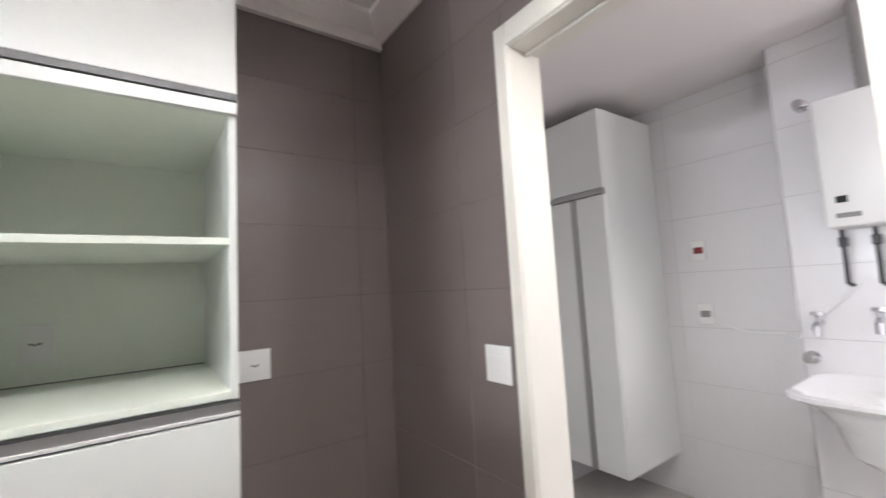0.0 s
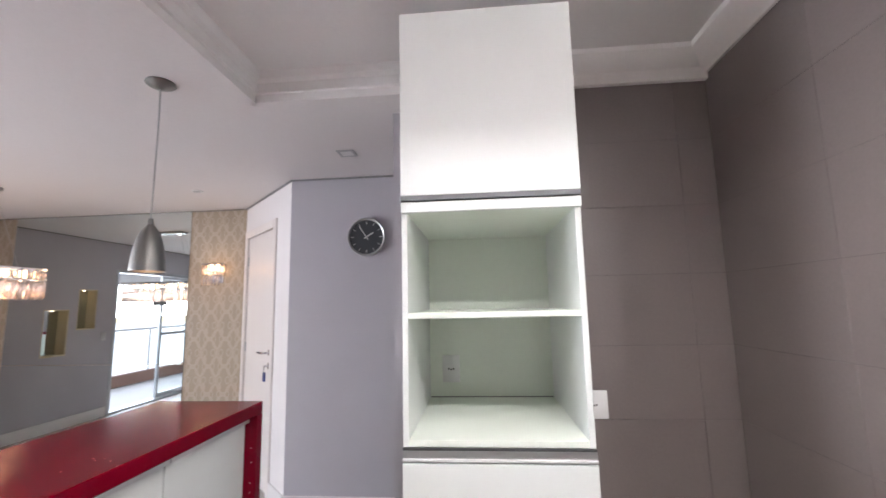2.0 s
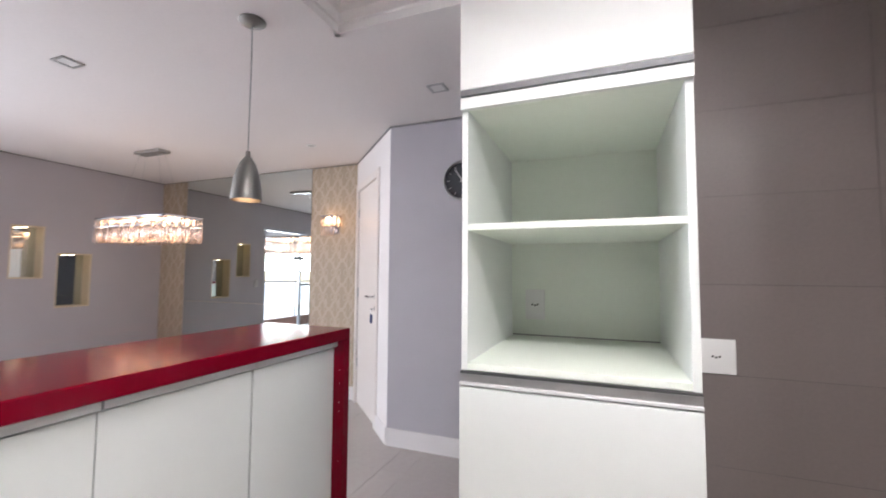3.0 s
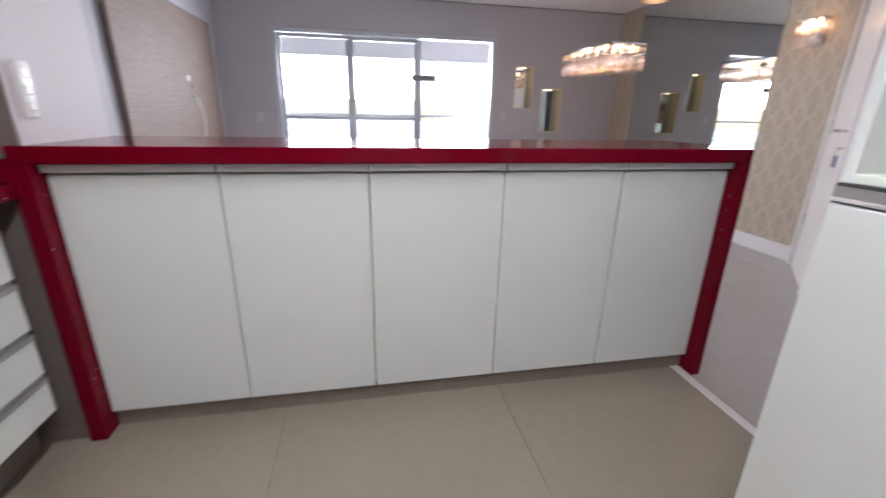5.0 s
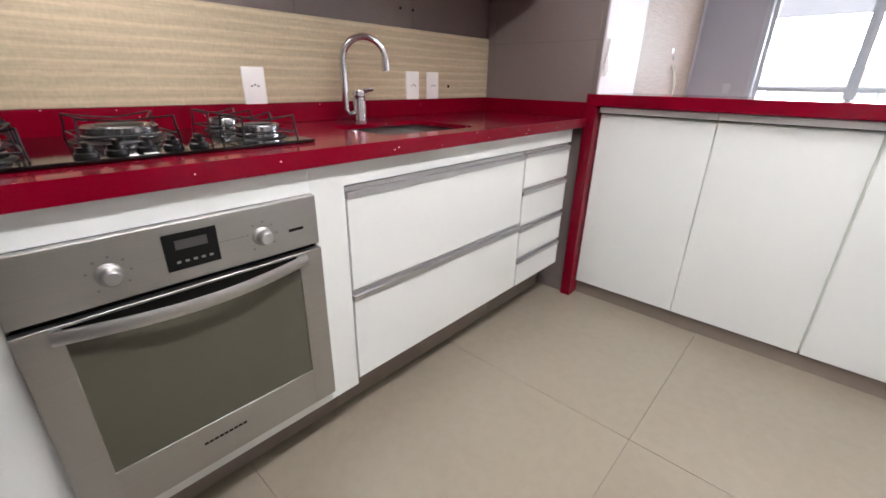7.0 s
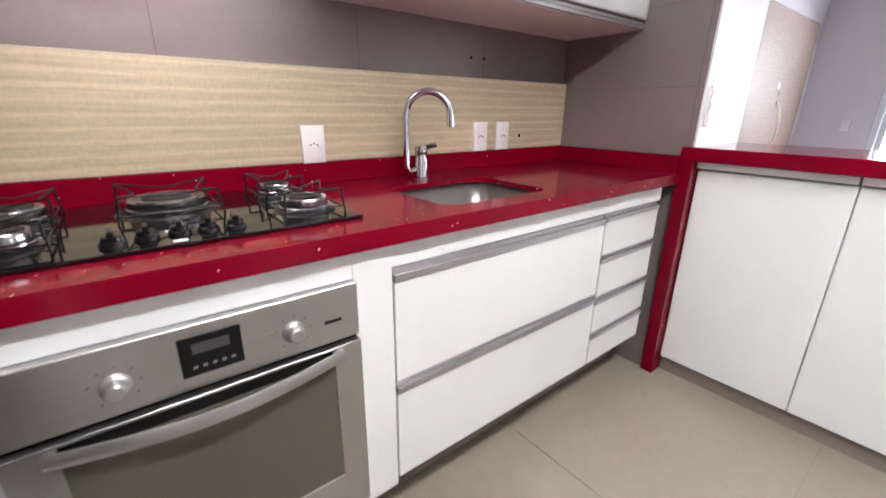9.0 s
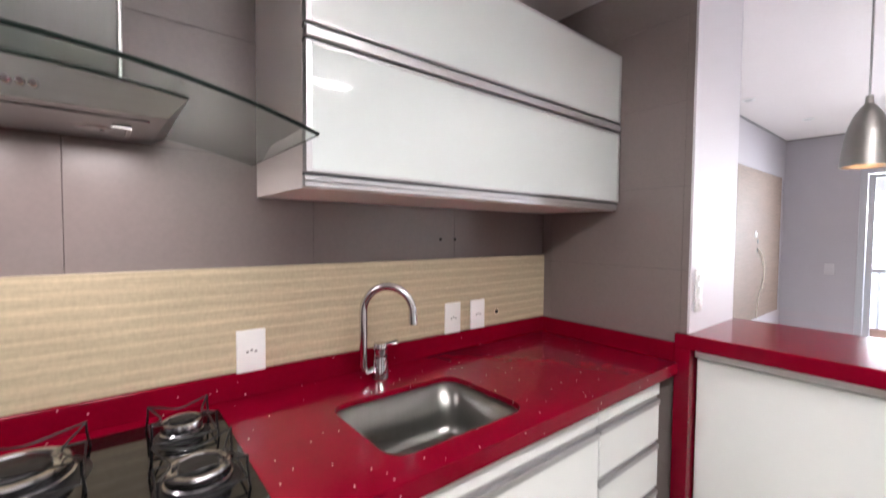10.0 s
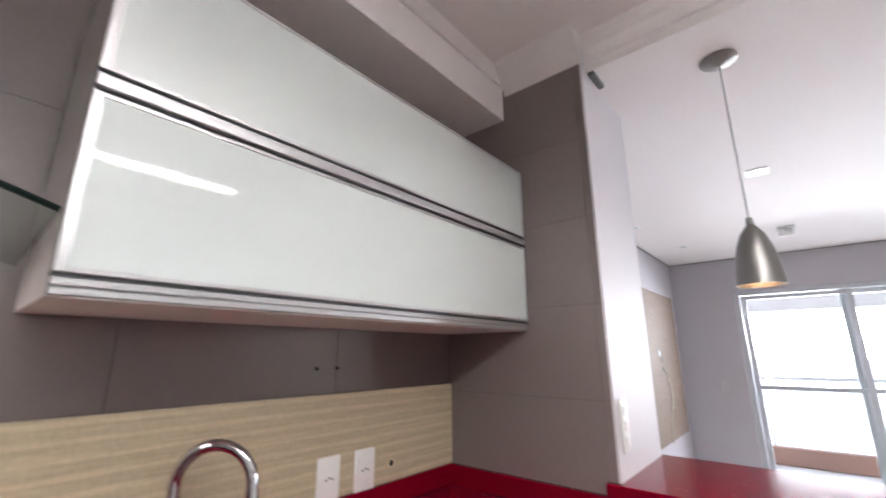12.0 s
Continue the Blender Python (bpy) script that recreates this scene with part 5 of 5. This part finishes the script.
cab = solo("tv_cable", tube(bmesh.new(), [(-3.17, 0.049, 1.27), (-3.19, 0.075, 1.2), (-3.26, 0.08, 1.08), (-3.30, 0.07, 0.95), (-3.22, 0.06, 0.82), (-3.18, 0.058, 0.7), (-3.19, 0.056, 0.6)], 0.0042, 8), CABLE, "loose cream cables hanging from the wood panel", "cable")
solo("tv_cable", tube(bmesh.new(), [(-3.17, 0.049, 1.27), (-3.23, 0.07, 1.22), (-3.33, 0.07, 1.1), (-3.36, 0.06, 0.98), (-3.33, 0.056, 0.88)], 0.0038, 8), CABLE, "loose cream cables hanging from the wood panel", "cable")

# ---- laundry ----
lc = thing("laundry_cabinet", (3.42, 2.92, 0.24), "tall white laundry cabinet with aluminium pulls hung above the floor", "cabinet")
part("body", B(3.17, 3.698, 2.665, 3.198, 0.24, 2.21, bev=0.002), LACQUER, lc)
for y0, y1, z0, z1 in ((2.667, 2.848, 0.242, 1.725), (2.885, 3.196, 0.242, 1.725), (2.667, 3.196, 1.765, 2.208)):
    part("door", B(3.150, 3.168, y0, y1, z0, z1, bev=0.002), LACQUER, lc)
part("edge_pull", B(3.148, 3.168, 2.667, 3.196, 1.732, 1.758, bev=0.001), HOOD_STEEL, lc, "aluminium edge pull")
part("edge_pull", B(3.146, 3.168, 2.850, 2.883, 0.242, 1.725, bev=0.001), HOOD_STEEL, lc, "aluminium edge pull")
gh = thing("gas_water_heater", (3.4, 1.66, 1.41), "white wall-hung gas water heater", "water heater")
part("case", B(3.30, 3.50, 1.48, 1.826, 1.417, 1.928, bev=0.012, seg=3), PLASTIC, gh)
part("control_window", B(3.296, 3.30, 1.752, 1.786, 1.510, 1.536, bev=0.001), BLACK_PLASTIC, gh)
part("badge", B(3.297, 3.30, 1.72, 1.79, 1.452, 1.470, bev=0.001), GREY_MARK, gh)
bm = bmesh.new()
pts = []
for i in range(25):
    t = i / 24
    r = 0.05 + (0.004 if i % 2 else 0.0)
    pts.append((r, 1.935 + t * 0.37))
lathe(bm, pts, (3.41, 1.65, 0), 20)
part("flue", bm, SILVER, gh, "grey corrugated flue pipe")
for k, y in enumerate((1.805, 1.71, 1.60)):
    part("pipe", tube(bmesh.new(), [(3.43, y, 1.415), (3.43, y, 1.28), (3.45, y + 0.005, 1.2), (3.495, y, 1.19)], 0.008, 8), HOSE, gh)
    part("valve", B(3.415, 3.445, y - 0.013, y + 0.013, 1.345, 1.385, bev=0.004), HOSE, gh)
tk = thing("laundry_tub", (3.28, 1.65, 0.42), "white ceramic laundry tub on the tiled pier", "laundry tub")
bm = bmesh.new()
rings = []
for ins, z in ((0.16, 0.57), (0.13, 0.60), (0.10, 0.72), (0.06, 0.776), (0.03, 0.788), (0.0, 0.808), (0.0, 0.822), (0.014, 0.829), (0.035, 0.815), (0.115, 0.68), (0.145, 0.61)):
    rings.append([bm.verts.new((x, y, z)) for x, y in rounded(3.00 + ins, 3.496 - ins * 0.5, 1.36 + ins, 1.96 - ins, 0.12, 5)])
for a, b in zip(rings, rings[1:]):
    for i in range(len(a)):
        bm.faces.new((a[i], a[(i + 1) % len(a)], b[(i + 1) % len(a)], b[i]))
bm.faces.new(rings[0])
bm.faces.new(rings[-1])
part("basin", bm, CERAMIC, tk)
for y, z in ((1.92, 1.035), (1.735, 1.055)):
    t = thing("laundry_tap", (3.49, y, z), "small chrome wall tap above the laundry tub", "tap")
    part("body", tube(bmesh.new(), [(3.508, y, z), (3.43, y, z), (3.41, y, z - 0.01), (3.405, y, z - 0.05)], 0.012, 10), CHROME, t)
    part("cross_head", lathe(bmesh.new(), [(0.0, z + 0.05), (0.022, z + 0.05), (0.024, z + 0.035), (0.008, z + 0.03), (0.008, z)], (3.45, y, 0), 12), CHROME, t)
for y, z, mark in ((2.456, 1.399, True), (2.452, 1.043, False)):
    s = thing("socket_plate", (3.70, y, z), "white socket plate on laundry tiles", "socket")
    part("cover", B(3.690, 3.701, y - 0.038, y + 0.038, z - 0.058, z + 0.058, bev=0.003), PLASTIC, s)
    part("insert", B(3.687, 3.690, y - 0.025, y + 0.025, z - 0.018, z + 0.018, bev=0.001), RED_PLASTIC if mark else GREY_MARK, s)
cable = [(3.69, 2.43, 1.03), (3.68, 2.36, 0.985), (3.68, 2.25, 0.955), (3.68, 2.10, 0.955), (3.50, 2.0, 0.965), (3.49, 1.95, 1.03), (3.48, 1.85, 1.12), (3.48, 1.78, 1.2)]
solo("heater_cable", tube(bmesh.new(), cable, 0.004, 6), PLASTIC, "thin white cable from the socket to the heater", "cable")
solo("wall_valve", lathe(bmesh.new(), [(0.028, 3.507), (0.028, 3.495), (0.012, 3.49), (0.012, 3.44), (0.02, 3.436), (0.0, 3.436)], (0, 1.89, 1.978), 14, "x"), CHROME, "chrome gas valve on the tiled pier", "valve")
solo("wall_valve", lathe(bmesh.new(), [(0.028, 3.507), (0.028, 3.495), (0.012, 3.49), (0.012, 3.44), (0.02, 3.436), (0.0, 3.436)], (0, 1.965, 0.885), 14, "x"), CHROME, "chrome stop valve on the tiled pier", "valve")

# ---- tiles, last ----
TW, TH, Z0, G = 0.566, 0.314, 0.023, 0.0009


def tiling(parent, axis, plane, sign, a, b, start, z_top, mat, name="tile", holes=(), th=TH, base=Z0):
    """Wall tiles between a and b along the wall; alike pieces share a mesh."""
    shared = {}
    joints = [start + TW * k for k in range(-12, 13)]
    for j0 in joints:
        u0, u1 = max(j0, a), min(j0 + TW, b)
        if u1 - u0 < 0.01:
            continue
        for r in range(-1, 9):
            v0, v1 = max(base + th * r, 0.0), min(base + th * (r + 1), z_top)
            if v1 - v0 < 0.01:
                continue
            cells = [(u0, u1, v0, v1)]
            for h0, h1, k0, k1 in holes:
                nxt = []
                for c0, c1, d0, d1 in cells:
                    if c1 <= h0 or c0 >= h1 or d1 <= k0 or d0 >= k1:
                        nxt.append((c0, c1, d0, d1))
                        continue
                    if c0 < h0:
                        nxt.append((c0, h0, d0, d1))
                    if c1 > h1:
                        nxt.append((h1, c1, d0, d1))
                    if d1 > k1:
                        nxt.append((max(c0, h0), min(c1, h1), k1, d1))
                cells = nxt
            for c0, c1, d0, d1 in cells:
                w, h = round(c1 - c0 - 2 * G, 4), round(d1 - d0 - 2 * G, 4)
                if w < 0.004 or h < 0.004:
                    continue
                if (w, h) not in shared:
                    bm = boxes((0, w, 0, 0.0075, 0, h), bev=0.0005) if axis == "y" else boxes((0, 0.0075, 0, w, 0, h), bev=0.0005)
                    shared[(w, h)] = mesh_of(name, bm, mat)
                ob = new(name, shared[(w, h)])
                ob.parent = parent
                n = plane - (0.0075 if sign > 0 else 0)
                ob.location = (c0 + G, n, d0 + G) if axis == "y" else (n, c0 + G, d0 + G)


tiling(wall_sink, "y", 0.0, 1, 0.0, 2.30, 1.118, 2.355, BROWN_TILE)
tiling(wall_column, "x", 0.0, 1, 0.0, 0.640, 0.05, 2.50, BROWN_TILE, th=0.302, base=0.053)
tiling(wall_tower, "y", KY, -1, 0.79, KX, 1.36, 2.50, BROWN_TILE, th=0.302, base=0.053)
tiling(wall_door, "x", KX, -1, 1.40, KY, 2.55, 2.50, BROWN_TILE, th=0.302, base=0.053, holes=((1.497, 2.287, 0.0, 2.05),))
tiling(wall_laundry, "x", 3.70, -1, 2.022, 3.198, 2.02, 2.30, WHITE_TILE)
tiling(pier, "x", 3.50, -1, 0.42, 1.994, 1.446, 2.30, WHITE_TILE)
tiling(pier, "y", 2.000, 1, 3.502, 3.70, 3.2, 2.30, WHITE_TILE)

shared = {}
TS, PX, PY = 0.886, -0.26, 3.05
for x_lo, x_hi, y_lo, y_hi, mat in ((PX, 2.30, 0.0, PY, FLOOR), (WX, PX, 0.0, MY, LIVING_FLOOR), (PX, 2.30, PY, MY, LIVING_FLOOR)):
    for i in range(-7, 5):
        for j in range(-3, 6):
            x0, x1 = max(0.80 + TS * i, x_lo), min(0.80 + TS * (i + 1), x_hi)
            y0, y1 = max(1.268 + TS * j, y_lo), min(1.268 + TS * (j + 1), y_hi)
            w, h = round(x1 - x0 - 0.002, 4), round(y1 - y0 - 0.002, 4)
            if w < 0.02 or h < 0.02:
                continue
            if (w, h, mat) not in shared:
                shared[(w, h, mat)] = mesh_of("tile", boxes((0, w, 0, h, -0.01, 0.0), bev=0.0006), mat)
            ob = new("tile", shared[(w, h, mat)])
            ob.parent = floor
            ob.location = (x0 + 0.001, y0 + 0.001, 0.0)
